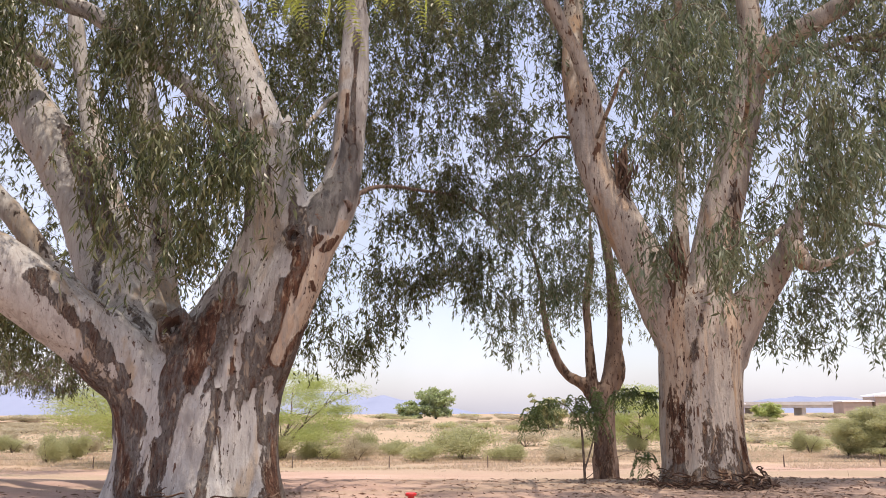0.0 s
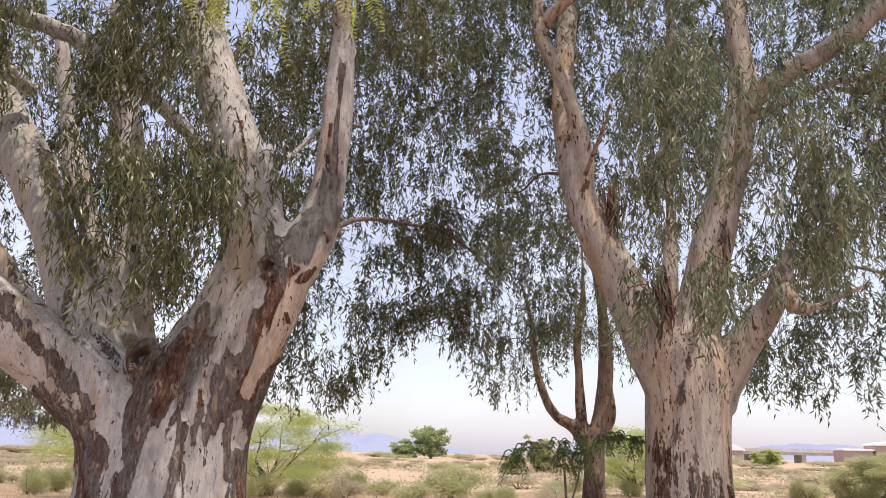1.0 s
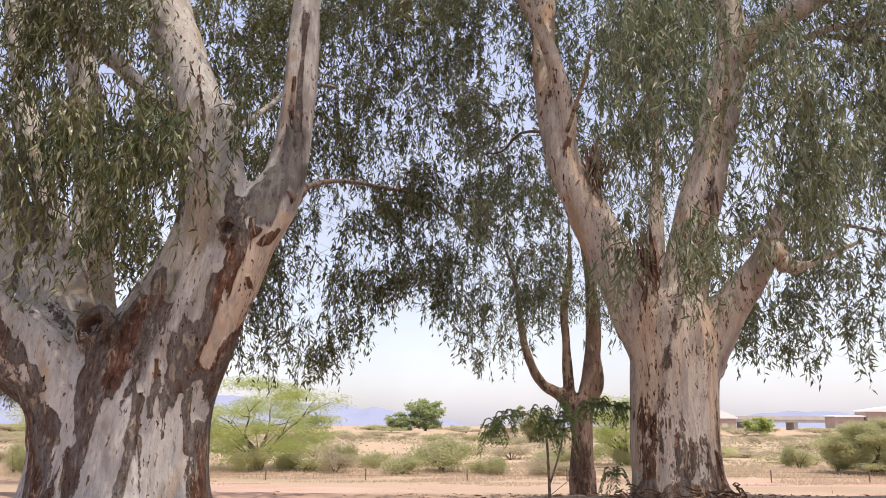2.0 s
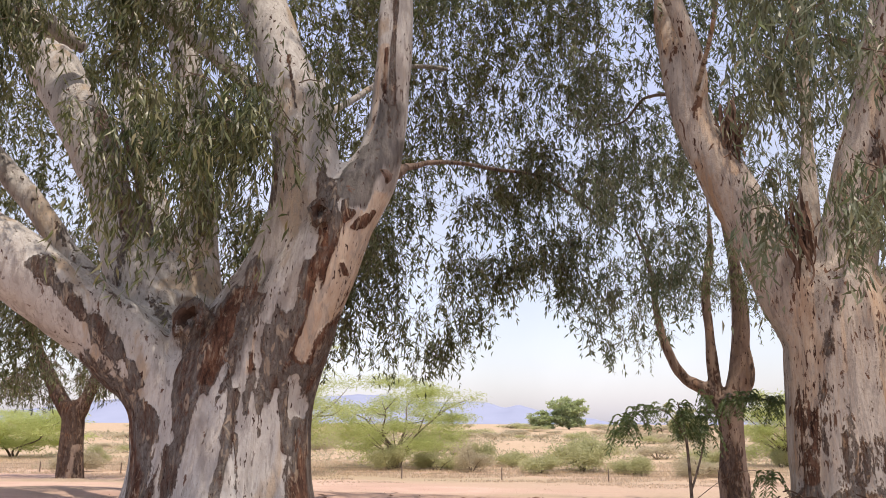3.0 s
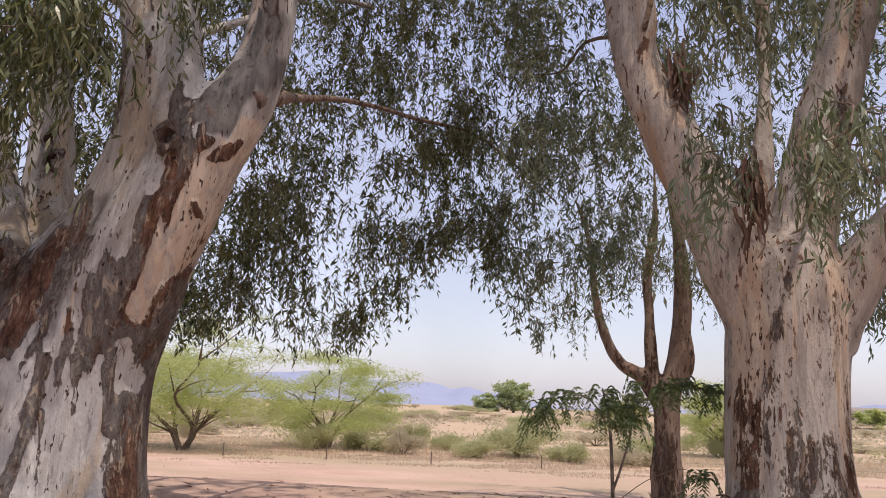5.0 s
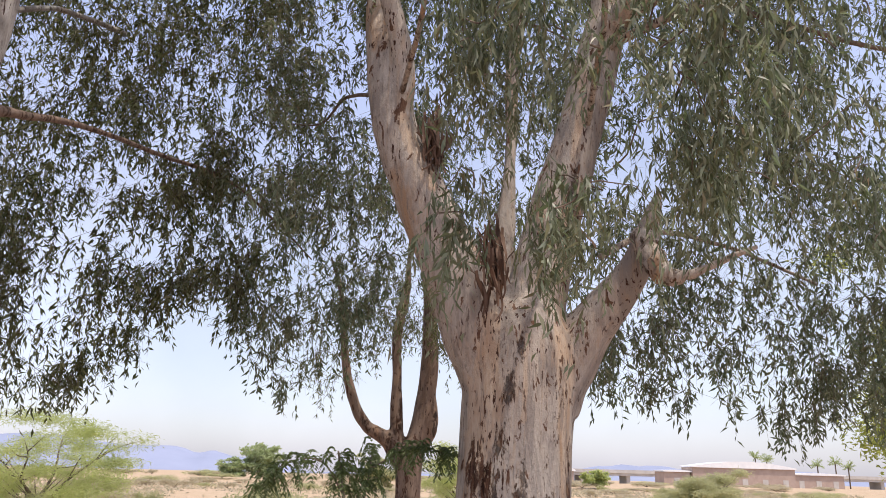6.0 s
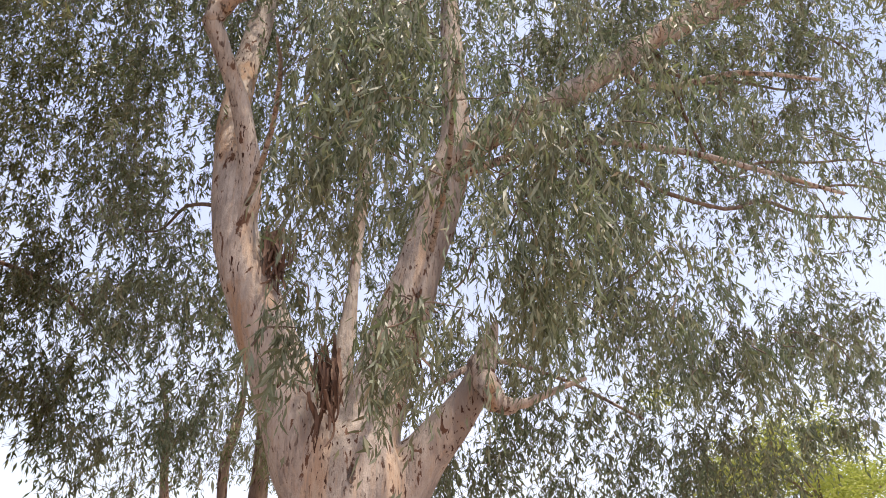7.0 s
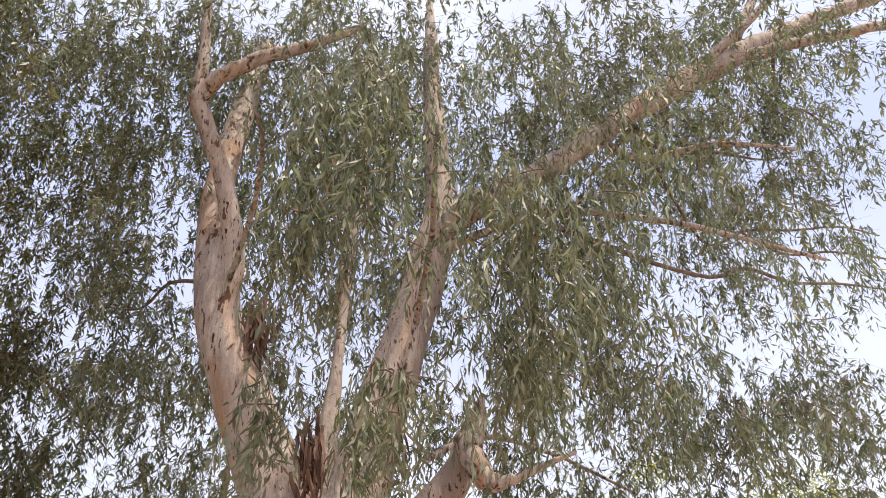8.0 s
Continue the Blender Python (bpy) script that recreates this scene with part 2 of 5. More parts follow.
def ground_material():
    m = Mat("dry_soil")
    big = m.noise(0.045, 5, 0.6, (0.5, 1.0, 1.0))
    mid = m.noise(0.5, 6, 0.65, (0.6, 1.0, 1.0))
    fine = m.noise(7.0, 6, 0.7)
    soil = m.ramp(mid, [(0.30, (0.35, 0.235, 0.19)), (0.5, (0.43, 0.295, 0.24)), (0.7, (0.48, 0.35, 0.285))])
    grass = m.ramp(fine, [(0.3, (0.33, 0.24, 0.18)), (0.7, (0.43, 0.325, 0.245))])
    col = m.mix(m.step(big, 0.46, 0.56), soil, grass)
    scrub = m.noise(0.16, 5, 0.65, (0.35, 1.0, 1.0))
    col = m.mix(m.math("MULTIPLY", m.step(scrub, 0.48, 0.60), 0.65), col, (0.30, 0.25, 0.165))
    rows_y = m.t.nodes.new("ShaderNodeSeparateXYZ")
    m.t.links.new(m.geo.outputs["Position"], rows_y.inputs[0])
    field = m.math("ADD", m.math("MULTIPLY", rows_y.outputs[1], 0.02), m.noise(0.06, 5, 0.65, (0.4, 1, 1)))
    brush = m.ramp(m.noise(1.6, 7, 0.75, (0.5, 1, 1)), [(0.35, (0.30, 0.225, 0.14)), (0.5, (0.39, 0.30, 0.205)), (0.66, (0.46, 0.35, 0.26))])
    col = m.mix(m.math("MULTIPLY", m.step(field, 1.34, 1.5), 0.8), col, brush)
    peb = m.noise(30.0, 3, 0.6)
    col = m.mix(m.math("MULTIPLY", m.step(peb, 0.60, 0.68), 0.5), col, (0.20, 0.13, 0.09))
    m.bump(m.math("ADD", fine, m.math("MULTIPLY", mid, 2.0)), 0.6, 0.05)
    return m.done(col, 0.95, 0.1)


GROUND = ground_material()


def plain_material(name, a, b, scale=3.0, rough=0.7, metal=0.0, spec=0.3):
    m = Mat(name)
    f = m.noise(scale, 5, 0.6)
    m.bump(f, 0.2, 0.01)
    return m.done(m.ramp(f, [(0.3, a), (0.7, b)]), rough, spec, metal)


CONCRETE = plain_material("concrete", (0.42, 0.39, 0.37), (0.55, 0.52, 0.49), 0.3)
WHITE_METAL = plain_material("white_roofing", (0.72, 0.72, 0.74), (0.82, 0.82, 0.83), 0.5, 0.5)
WALL_TAN = plain_material("tan_wall", (0.36, 0.27, 0.23), (0.44, 0.34, 0.29), 0.4)
# distance haze is put into the hills as a pale blue base colour
MOUNTAIN_HAZE = plain_material("haze_blue_mountain", (0.22, 0.25, 0.35), (0.26, 0.29, 0.40), 0.004, 1.0, 0.0, 0.0)
RUST = plain_material("rusted_steel", (0.10, 0.075, 0.065), (0.2, 0.15, 0.12), 20, 0.8)
RED = plain_material("red_plastic", (0.42, 0.015, 0.02), (0.55, 0.03, 0.03), 12, 0.4, 0.0, 0.5)
HOLLOW = plain_material("hollow_wood", (0.035, 0.02, 0.015), (0.09, 0.055, 0.04), 14, 0.95)


# ---- mesh helpers ----
def part(name, data, material, parent=None, label=""):
    """Links a bmesh or mesh as one object, under a thing or a part."""
    if isinstance(data, bmesh.types.BMesh):
        me = bpy.data.meshes.new(name)
        data.to_mesh(me)
        data.free()
    else:
        me = data
    if material and not me.materials:
        me.materials.append(material)
    ob = new(name, me)
    if parent:
        ob.parent = parent
    if label:
        ob["label"] = label
    return ob


def thing(name, place, label, category, group="", kind=""):
    ob = new(name)
    ob.location = place
    ob.empty_display_size = 0.2
    bpy.context.view_layer.update()
    return tagged(ob, label, category, group, kind)


def under(ob, parent):
    """Parents ob while its mesh stays in world coordinates."""
    ob.parent = parent
    ob.matrix_parent_inverse = Matrix.Translation(parent.location).inverted()
    return ob


def raw_mesh(name, verts, faces, smooth=False):
    """A mesh from numpy arrays: verts (n, 3), faces (m, 3 or 4)."""
    me = bpy.data.meshes.new(name)
    k = faces.shape[1]
    me.vertices.add(len(verts))
    me.vertices.foreach_set("co", np.ascontiguousarray(verts, dtype=np.float32).ravel())
    me.loops.add(faces.size)
    me.loops.foreach_set("vertex_index", np.ascontiguousarray(faces, dtype=np.int32).ravel())
    me.polygons.add(len(faces))
    me.polygons.foreach_set("loop_start", np.arange(0, faces.size, k, dtype=np.int32))
    me.polygons.foreach_set("use_smooth", np.full(len(faces), smooth))
    me.update(calc_edges=True)
    me.validate()
    return me


def spline(points, steps):
    """Catmull-Rom through (x, y, z, r) points: an array of rows."""
    p = np.array(points, dtype=float)
    p = np.vstack((2 * p[0] - p[1], p, 2 * p[-1] - p[-2]))
    out = []
    for i in range(1, len(p) - 2):
        for s in np.linspace(0, 1, steps, endpoint=False):
            a, b, c, d = p[i - 1:i + 3]
            out.append(0.5 * (2 * b + (c - a) * s + (2 * a - 5 * b + 4 * c - d) * s ** 2 + (3 * b - a - 3 * c + d) * s ** 3))
    out.append(p[-2])
    out = np.array(out)
    out[:, 3] = np.maximum(out[:, 3], 0.004)
    return out


def tube_arrays(points, sides=8, steps=4, wobble=0.0, rng=None):
    """Vertices and quads of a closed tapered tube along a spline."""
    c = spline(points, steps)
    n = len(c)
    if wobble and rng is not None:
        c[1:, :3] += rng.normal(0, 1, (n - 1, 3)) * c[1:, 3:4] * wobble
    d = np.gradient(c[:, :3], axis=0)
    d /= np.linalg.norm(d, axis=1)[:, None] + 1e-9
    ref = np.where(np.abs(d[:, 2:3]) > 0.9, np.array([[0, 1.0, 0]]), np.array([[0, 0, 1.0]]))
    u = np.cross(d, ref)
    for i in range(1, n):
        w = u[i - 1] - d[i] * (u[i - 1] @ d[i])
        u[i] = w
    u /= np.linalg.norm(u, axis=1)[:, None] + 1e-9
    v = np.cross(d, u)
    a = np.linspace(0, 2 * np.pi, sides, endpoint=False)
    ring = u[:, None, :] * np.cos(a)[None, :, None] + v[:, None, :] * np.sin(a)[None, :, None]
    verts = (c[:, None, :3] + ring * c[:, None, 3:4]).reshape(-1, 3)
    i, j = np.meshgrid(np.arange(n - 1), np.arange(sides), indexing="ij")
    k = (j + 1) % sides
    quads = np.stack((i * sides + j, i * sides + k, (i + 1) * sides + k, (i + 1) * sides + j), -1).reshape(-1, 4)
    ends = np.array([c[0, :3], c[-1, :3]])
    m = len(verts)
    verts = np.vstack((verts, ends))
    j = np.arange(sides)
    k = (j + 1) % sides
    last = (n - 1) * sides
    cap0 = np.stack((k, j, np.full(sides, m), np.full(sides, m)), -1)
    cap1 = np.stack((last + j, last + k, np.full(sides, m + 1), np.full(sides, m + 1)), -1)
    return verts, quads, cap0[:, :3], cap1[:, :3]


def tubes_mesh(name, limbs, sides=8, steps=4, wobble=0.0, rng=None):
    bm_v, tris, off = [], [], 0
    for pts in limbs:
        v, q, c0, c1 = tube_arrays(pts, sides, steps, wobble, rng)
        t = np.vstack((q[:, [0, 1, 2]], q[:, [0, 2, 3]], c0, c1)) + off
        bm_v.append(v)
        tris.append(t)
        off += len(v)
    return raw_mesh(name, np.vstack(bm_v), np.vstack(tris), True)


def seg_distance(x, z, a, b):
    ax, az, bx, bz = *a, *b
    dx, dz = bx - ax, bz - az
    t = np.clip(((x - ax) * dx + (z - az) * dz) / (dx * dx + dz * dz + 1e-9), 0, 1)
    return np.hypot(x - ax - t * dx, z - az - t * dz)


def noise_at(co, scale, offset=0.0):
    sx, sy, sz = scale
    return np.array([noise.noise((x * sx + offset, y * sy, z * sz)) for x, y, z in co])


def fused_trunk(name, limbs, material, voxel, strokes, base_rough, flare, parent, seed=0.0, patch=0.75, tones=()):
    """One trunk whose limbs grow into each other, with fluting, lumps and rough bark standing proud.
    strokes: ((x, z), (x, z), width, weight) bands of rough bark on the side that faces the path."""
    tmp = new(name, tubes_mesh(name, limbs, 18, 6))
    mod = tmp.modifiers.new("fuse", "REMESH")
    mod.mode, mod.voxel_size = "VOXEL", voxel
    bpy.context.view_layer.update()
    dg = bpy.context.evaluated_depsgraph_get()
    me = bpy.data.meshes.new_from_object(tmp.evaluated_get(dg))
    old = tmp.data
    bpy.data.objects.remove(tmp)
    bpy.data.meshes.remove(old)
    n = len(me.vertices)
    co = np.empty(n * 3, dtype=np.float32)
    me.vertices.foreach_get("co", co)
    co = co.reshape(-1, 3).astype(float)
    e = np.empty(len(me.edges) * 2, dtype=np.int32)
    me.edges.foreach_get("vertices", e)
    e = e.reshape(-1, 2)
    deg = np.bincount(e.ravel(), minlength=n).astype(float)[:, None] + 1e-9
    for _ in range(9):
        acc = np.zeros_like(co)
        np.add.at(acc, e[:, 0], co[e[:, 1]])
        np.add.at(acc, e[:, 1], co[e[:, 0]])
        co = 0.4 * co + 0.6 * acc / deg
    me.vertices.foreach_set("co", co.astype(np.float32).ravel())
    me.update()
    nor = np.empty(n * 3, dtype=np.float32)
    me.vertices.foreach_get("normal", nor)
    nor = nor.reshape(-1, 3).astype(float)
    big = noise_at(co, (0.9, 0.9, 0.45), seed)
    flute = noise_at(co, (3.2, 3.2, 0.35), seed + 7)
    fine = noise_at(co, (7, 7, 1.6), seed + 13)
    rough = base_rough - 0.22 * np.clip((co[:, 2] - 3.0) / 2.0, 0, 1) + patch * noise_at(co, (1.6, 1.6, 0.32), seed + 21) + 0.35 * noise_at(co, (4.5, 4.5, 0.9), seed + 31)
    facing = np.clip(-nor[:, 1] * 1.5 + 0.8, 0, 1)
    jag = 0.55 * noise_at(co, (2.6, 2.6, 0.55), seed + 41) + 0.5 * noise_at(co, (9, 9, 0.7), seed + 46) + 0.15 * noise_at(co, (14, 14, 3), seed + 51)
    for a, b, w, weight in strokes:
        d = seg_distance(co[:, 0], co[:, 2], a, b) / w + jag
        rough += weight * facing * np.clip(1.35 - d, 0, 1)
        rough = np.clip(rough, -0.6, 1.3)
    rough = np.clip(rough, -0.4, 1.3)
    tone, weathered = np.zeros(n), np.zeros(n)
    for a, b, w, weight in tones:
        layer = abs(weight) * facing * np.clip(1.5 - seg_distance(co[:, 0], co[:, 2], a, b) / w - 0.7 * jag, 0, 1)
        if weight > 0:
            tone = np.maximum(tone, layer)
        else:
            weathered = np.maximum(weathered, layer)
    foot = np.clip(1 - co[:, 2] / flare[0], 0, 1) ** 2
    co += nor * (0.07 * big + 0.045 * flute * (1 + 2 * foot) + 0.012 * fine + 0.022 * np.clip((rough - 0.4) * 5, 0, 1) + flare[1] * foot * (0.6 + flute))[:, None]
    me.vertices.foreach_set("co", co.astype(np.float32).ravel())
    at = me.attributes.new("rough", "FLOAT", "POINT")
    at.data.foreach_set("value", rough.astype(np.float32))
    at = me.attributes.new("tone", "FLOAT", "POINT")
    at.data.foreach_set("value", np.where(weathered > 0.3, 0, tone).astype(np.float32))
    at = me.attributes.new("weathered", "FLOAT", "POINT")
    at.data.foreach_set("value", weathered.astype(np.float32))
    me.polygons.foreach_set("use_smooth", np.ones(len(me.polygons), dtype=bool))
    me.update()
    ob = part(name, me, material)
    return under(ob, parent)


def leaf_quads(base, way, length, width, rng):
    """One folded lance-shaped leaf a row: verts and quads."""
    n = len(base)
    r = rng.normal(0, 1, (n, 3))
    side = np.cross(way, r)
    side /= np.linalg.norm(side, axis=1)[:, None] + 1e-9
    nrm = np.cross(side, way)
    L, W = length[:, None], width[:, None]
    mid = base + way * L * 0.42 + nrm * L * 0.05
    tip = base + way * L + nrm * L * rng.uniform(-0.18, 0.12, (n, 1))
    v = np.stack((base, mid + side * W * 0.5 + nrm * W * 0.18, tip, mid - side * W * 0.5 + nrm * W * 0.18), 1).reshape(-1, 3)
    return v, np.arange(n * 4).reshape(-1, 4)


def sickle_leaves(base, way, length, width, rng):
    """Hanging sickle-shaped leaves, two quads each: verts and quads."""
    n = len(base)
    side = unit(np.cross(way, rng.normal(0, 1, (n, 3))))
    nrm = np.cross(side, way)
    L, W = length[:, None], width[:, None]
    bend = L * rng.uniform(-0.16, 0.16, (n, 1))
    rows = []
    for s, w in ((0.0, 0.12), (0.42, 1.0), (1.0, 0.06)):
        c = base + way * L * s + side * bend * s * (1 - s) * 3 + nrm * L * 0.10 * s * s - np.array((0, 0, 0.08)) * L * s * s
        rows += [c - side * W * 0.5 * w, c + side * W * 0.5 * w]
    v = np.stack(rows, 1).reshape(-1, 3)
    k = np.arange(n)[:, None] * 6
    return v, np.stack((k + (0, 1, 3, 2), k + (2, 3, 5, 4)), 1).reshape(-1, 4)


def unit(v):
    return v / (np.linalg.norm(v, axis=-1, keepdims=True) + 1e-9)


FULLNESS = 2.0


class Foliage:
    """Collects hanging strands of leaves and their twigs for one crown."""

    def __init__(self, seed):
        self.rng = np.random.default_rng(seed)
        self.lv, self.lq, self.twigs, self.count = [], [], [], 0

    def strand(self, tops, lengths, leaves, leaf_len, leaf_w, sway=0.35, spread=0.55, curved=False):
        rng = self.rng
        n = len(tops)
        h = rng.normal(0, 1, (n, 2))
        h = h / (np.linalg.norm(h, axis=1)[:, None] + 1e-9) * (sway * lengths * rng.uniform(0.3, 1.0, n))[:, None]
        s = np.sort(rng.uniform(0.08, 1.0, (n, leaves)), axis=1)

        def path(s):
            out = 1 - np.exp(-2.6 * s)
            return np.stack((tops[:, None, 0] + h[:, None, 0] * out, tops[:, None, 1] + h[:, None, 1] * out,
                             tops[:, None, 2] + lengths[:, None] * (0.10 * np.sin(s * 3.1) - s ** 1.35)), -1)

        base = path(s).reshape(-1, 3) + rng.normal(0, 0.015, (n * leaves, 3))
        m = len(base)
        way = unit(np.stack((rng.normal(0, spread, m), rng.normal(0, spread, m), -np.abs(rng.normal(0.95, 0.4, m))), -1))
        v, q = (sickle_leaves if curved else leaf_quads)(base, way, rng.uniform(0.6, 1.2, m) * leaf_len, rng.uniform(0.7, 1.2, m) * leaf_w, rng)
        self.lv.append(v)
        self.lq.append(q + self.count)
        self.count += len(v)
        c = path(np.tile(np.linspace(0, 0.92, 3), (n, 1)))
        self.twigs.append(c)

    def curtain(self, x, y, bottoms, top, clumps, leaf_len=0.2, leaf_w=0.048, per=6, leaves=10, size=0.68, length=(0.3, 1.1), low=0.0, gaps=1.4):
        """Tufts of hanging leaves between x and y bounds; bottoms: lowest leaf heights at even steps along x.
        low: share of tufts right at the lower edge; gaps: how strongly the tufts gather and leave sky between them."""
        rng = self.rng
        clumps = int(clumps * FULLNESS)
        m = int(clumps * gaps)
        cx, cy = rng.uniform(*x, m), rng.uniform(*y, m)
        zb = np.interp(cx, np.linspace(*x, len(bottoms)), bottoms)
        zb = zb + np.array([1.3 * max(0.0, noise.noise((a * 1.1, b * 0.35, 4.0))) + 0.5 * max(0.0, noise.noise((a * 3.1, b * 0.9, 8.0))) for a, b in zip(cx, cy)])
        zt = np.maximum(top, zb + 0.6)
        cz = np.where(rng.uniform(0, 1, m) < low, zb + rng.uniform(0.5, 1.9, m), zb + 0.5 + (zt - zb - 0.5) * rng.uniform(0, 1, m))
        f = np.array([0.7 * noise.noise((a * 0.7, b * 0.3 + 3.1, c * 0.6)) + 0.8 * noise.noise((a * 1.6, b * 0.7, c * 1.3 + 7)) for a, b, c in zip(cx, cy, cz)])
        pick = np.argsort(-f)[:clumps]
        cx, cy, cz, zb = cx[pick], cy[pick], cz[pick], zb[pick]
        c = np.stack((cx, cy, cz), -1)
        # three arching twigs to a tuft, strands along them
        arms = 3
        a = rng.uniform(0, 6.283, (clumps, arms))
        r = rng.uniform(0.6, 1.5, (clumps, arms)) * size
        s = np.linspace(-0.5, 1, 3)[None, None, :, None]
        way = np.stack((np.cos(a) * r, np.sin(a) * r, np.zeros_like(a)), -1)[:, :, None, :]
        arch = c[:, None, None, :] + way * s + np.concatenate((np.zeros_like(s), np.zeros_like(s), 0.25 * s - 0.45 * s ** 2), -1) * size * 1.6
        self.twigs.append(arch.reshape(-1, 3, 3))
        n = clumps * per
        k = np.repeat(np.arange(clumps), per)
        arm = rng.integers(0, arms, n)
        u = rng.uniform(-0.3, 1.0, n)[:, None]
        tops = c[k] + way[k, arm, 0] * u + np.concatenate((np.zeros((n, 2)), (0.25 * u - 0.45 * u ** 2) * size * 1.6), 1) + rng.normal(0, 0.05, (n, 3))
        ln = np.minimum(rng.uniform(*length, n), np.maximum(tops[:, 2] - zb[k] + rng.uniform(-0.12, 0.3, n), 0.2))
        self.strand(tops, ln, leaves, leaf_len, leaf_w, 0.32, 0.62)

    def finish(self, tree, leaf_mat, twig_r=0.0032, label=""):
        v = np.vstack(self.lv)
        ob = under(part("crown", raw_mesh("crown", v, np.vstack(self.lq)), leaf_mat, label=label), tree)
        ob["kind"] = "stuff"
        c = np.vstack(self.twigs)
        n, k = c.shape[:2]
        d = unit(np.gradient(c, axis=1))
        u = unit(np.cross(d, np.array((0.31, 0.85, 0.42))))
        w = np.cross(d, u)
        r = (twig_r * np.linspace(1.2, 0.5, k))[None, :, None]
        ring = [c + r * (u * math.cos(a) + w * math.sin(a)) for a in (0, 2.094, 4.189)]
        v = np.stack(ring, 2)                        # n, k, 3, 3
        idx = np.arange(n * k * 3).reshape(n, k, 3)
        q = [np.stack((idx[:, :-1, j], idx[:, :-1, (j + 1) % 3], idx[:, 1:, (j + 1) % 3], idx[:, 1:, j]), -1).reshape(-1, 4) for j in range(3)]
        tw = under(part("twig_tangle", raw_mesh("twig_tangle", v.reshape(-1, 3), np.vstack(q)), TWIG), tree)
        tw["kind"] = "stuff"
        return ob


def spray_mesh(seed, leaf):
    """One hanging tuft of leaves on its arching twigs, round the origin."""
    f = Foliage(seed)
    rng = f.rng
    a, r = rng.uniform(0, 6.283), rng.uniform(0.4, 0.8)
    s = np.linspace(-0.6, 1, 7)
    stem = np.stack((np.cos(a) * r * s, np.sin(a) * r * s, 0.25 * s - 0.45 * s ** 2), -1) + rng.normal(0, 0.04, (7, 3))
    n = 16
    tops = stem[rng.integers(1, 7, n)] + rng.normal(0, 1, (n, 3)) * (0.13, 0.13, 0.10)
    f.strand(tops, rng.uniform(0.5, 1.5, n), 15, 0.175, 0.032, 0.3, 0.42, True)
    v, leaf_faces = np.vstack(f.lv), np.vstack(f.lq)
    t, qa, _, _ = tube_arrays([(*p, 0.011 - 0.0012 * i) for i, p in enumerate(stem)], 5, 2)
    q = [leaf_faces, qa + len(v)]
    me = raw_mesh("leaf_spray", np.vstack((v, t)), np.vstack(q))
    me.materials.append(leaf)
    me.materials.append(TWIG)
    me.polygons.foreach_set("material_index", (np.arange(len(me.polygons)) >= len(leaf_faces)).astype(np.int32))
    return me


SPRAYS = {leaf: [spray_mesh(200 + i, leaf) for i in range(7)] for leaf in (LEAF_GUM, LEAF_GREY)}


def hang_sprays(tree, x, y, bottoms, top, count, seed, low=0.2, clear=(), leaf=LEAF_GUM):
    """Separate leaf sprays hung between x and y bounds above the given lower edge."""
    rng = np.random.default_rng(seed)
    m = int(count * 1.7)
    cx, cy = rng.uniform(*x, m), rng.uniform(*y, m)
    zb = np.interp(cx, np.linspace(*x, len(bottoms)), bottoms) + 1.0
    cz = np.where(rng.uniform(0, 1, m) < low, zb + rng.uniform(0, 0.5, m), zb + (top - zb) * rng.uniform(0, 1, m))
    f = np.array([noise.noise((a * 0.8, b * 0.4, c * 0.7)) for a, b, c in zip(cx, cy, cz)])
    for a, b, c, d in clear:                     # bare stretches of limb: x and z bounds
        f[(cx > a) & (cx < b) & (cz > c) & (cz < d)] = -9
    for i in np.argsort(-f)[:count]:
        if f[i] < -5:
            continue
        ob = tagged(new("leaf_spray", SPRAYS[leaf][i % 7]), kind="stuff")
        ob.parent = tree
        ob.matrix_parent_inverse = Matrix.Translation(tree.location).inverted()
        s = rng.uniform(0.8, 1.2)
        ob.matrix_basis = Matrix.LocRotScale((cx[i], cy[i], cz[i]), Euler((rng.uniform(-0.2, 0.2), rng.uniform(-0.2, 0.2), rng.uniform(0, 6.28))), (s, s, s))


# ---- ground ----
def smooth(a, b, v):
    t = min(max((v - a) / (b - a), 0.0), 1.0)
    return t * t * (3 - 2 * t)


def ground_z(x, y):
    z = -0.98 * smooth(16.8, 26.0, y) - 0.45 * smooth(28, 45, y) + 0.5 * smooth(70, 150, y)
    z += 0.95 * smooth(168, 174, y + 9 * noise.noise((x * 0.03, 0.3, 0))) if y > 100 else 0.0
    z += 0.05 * noise.noise((x * 0.35, y * 0.35, 0)) + 0.02 * noise.noise((x * 1.3, y * 1.3, 3))
    if y > 30:
        z += 0.10 * noise.noise((x * 0.05, y * 0.05, 5)) * smooth(30, 60, y)
    return z * (1 - smooth(260, 400, abs(x) + max(0, y - 250)))


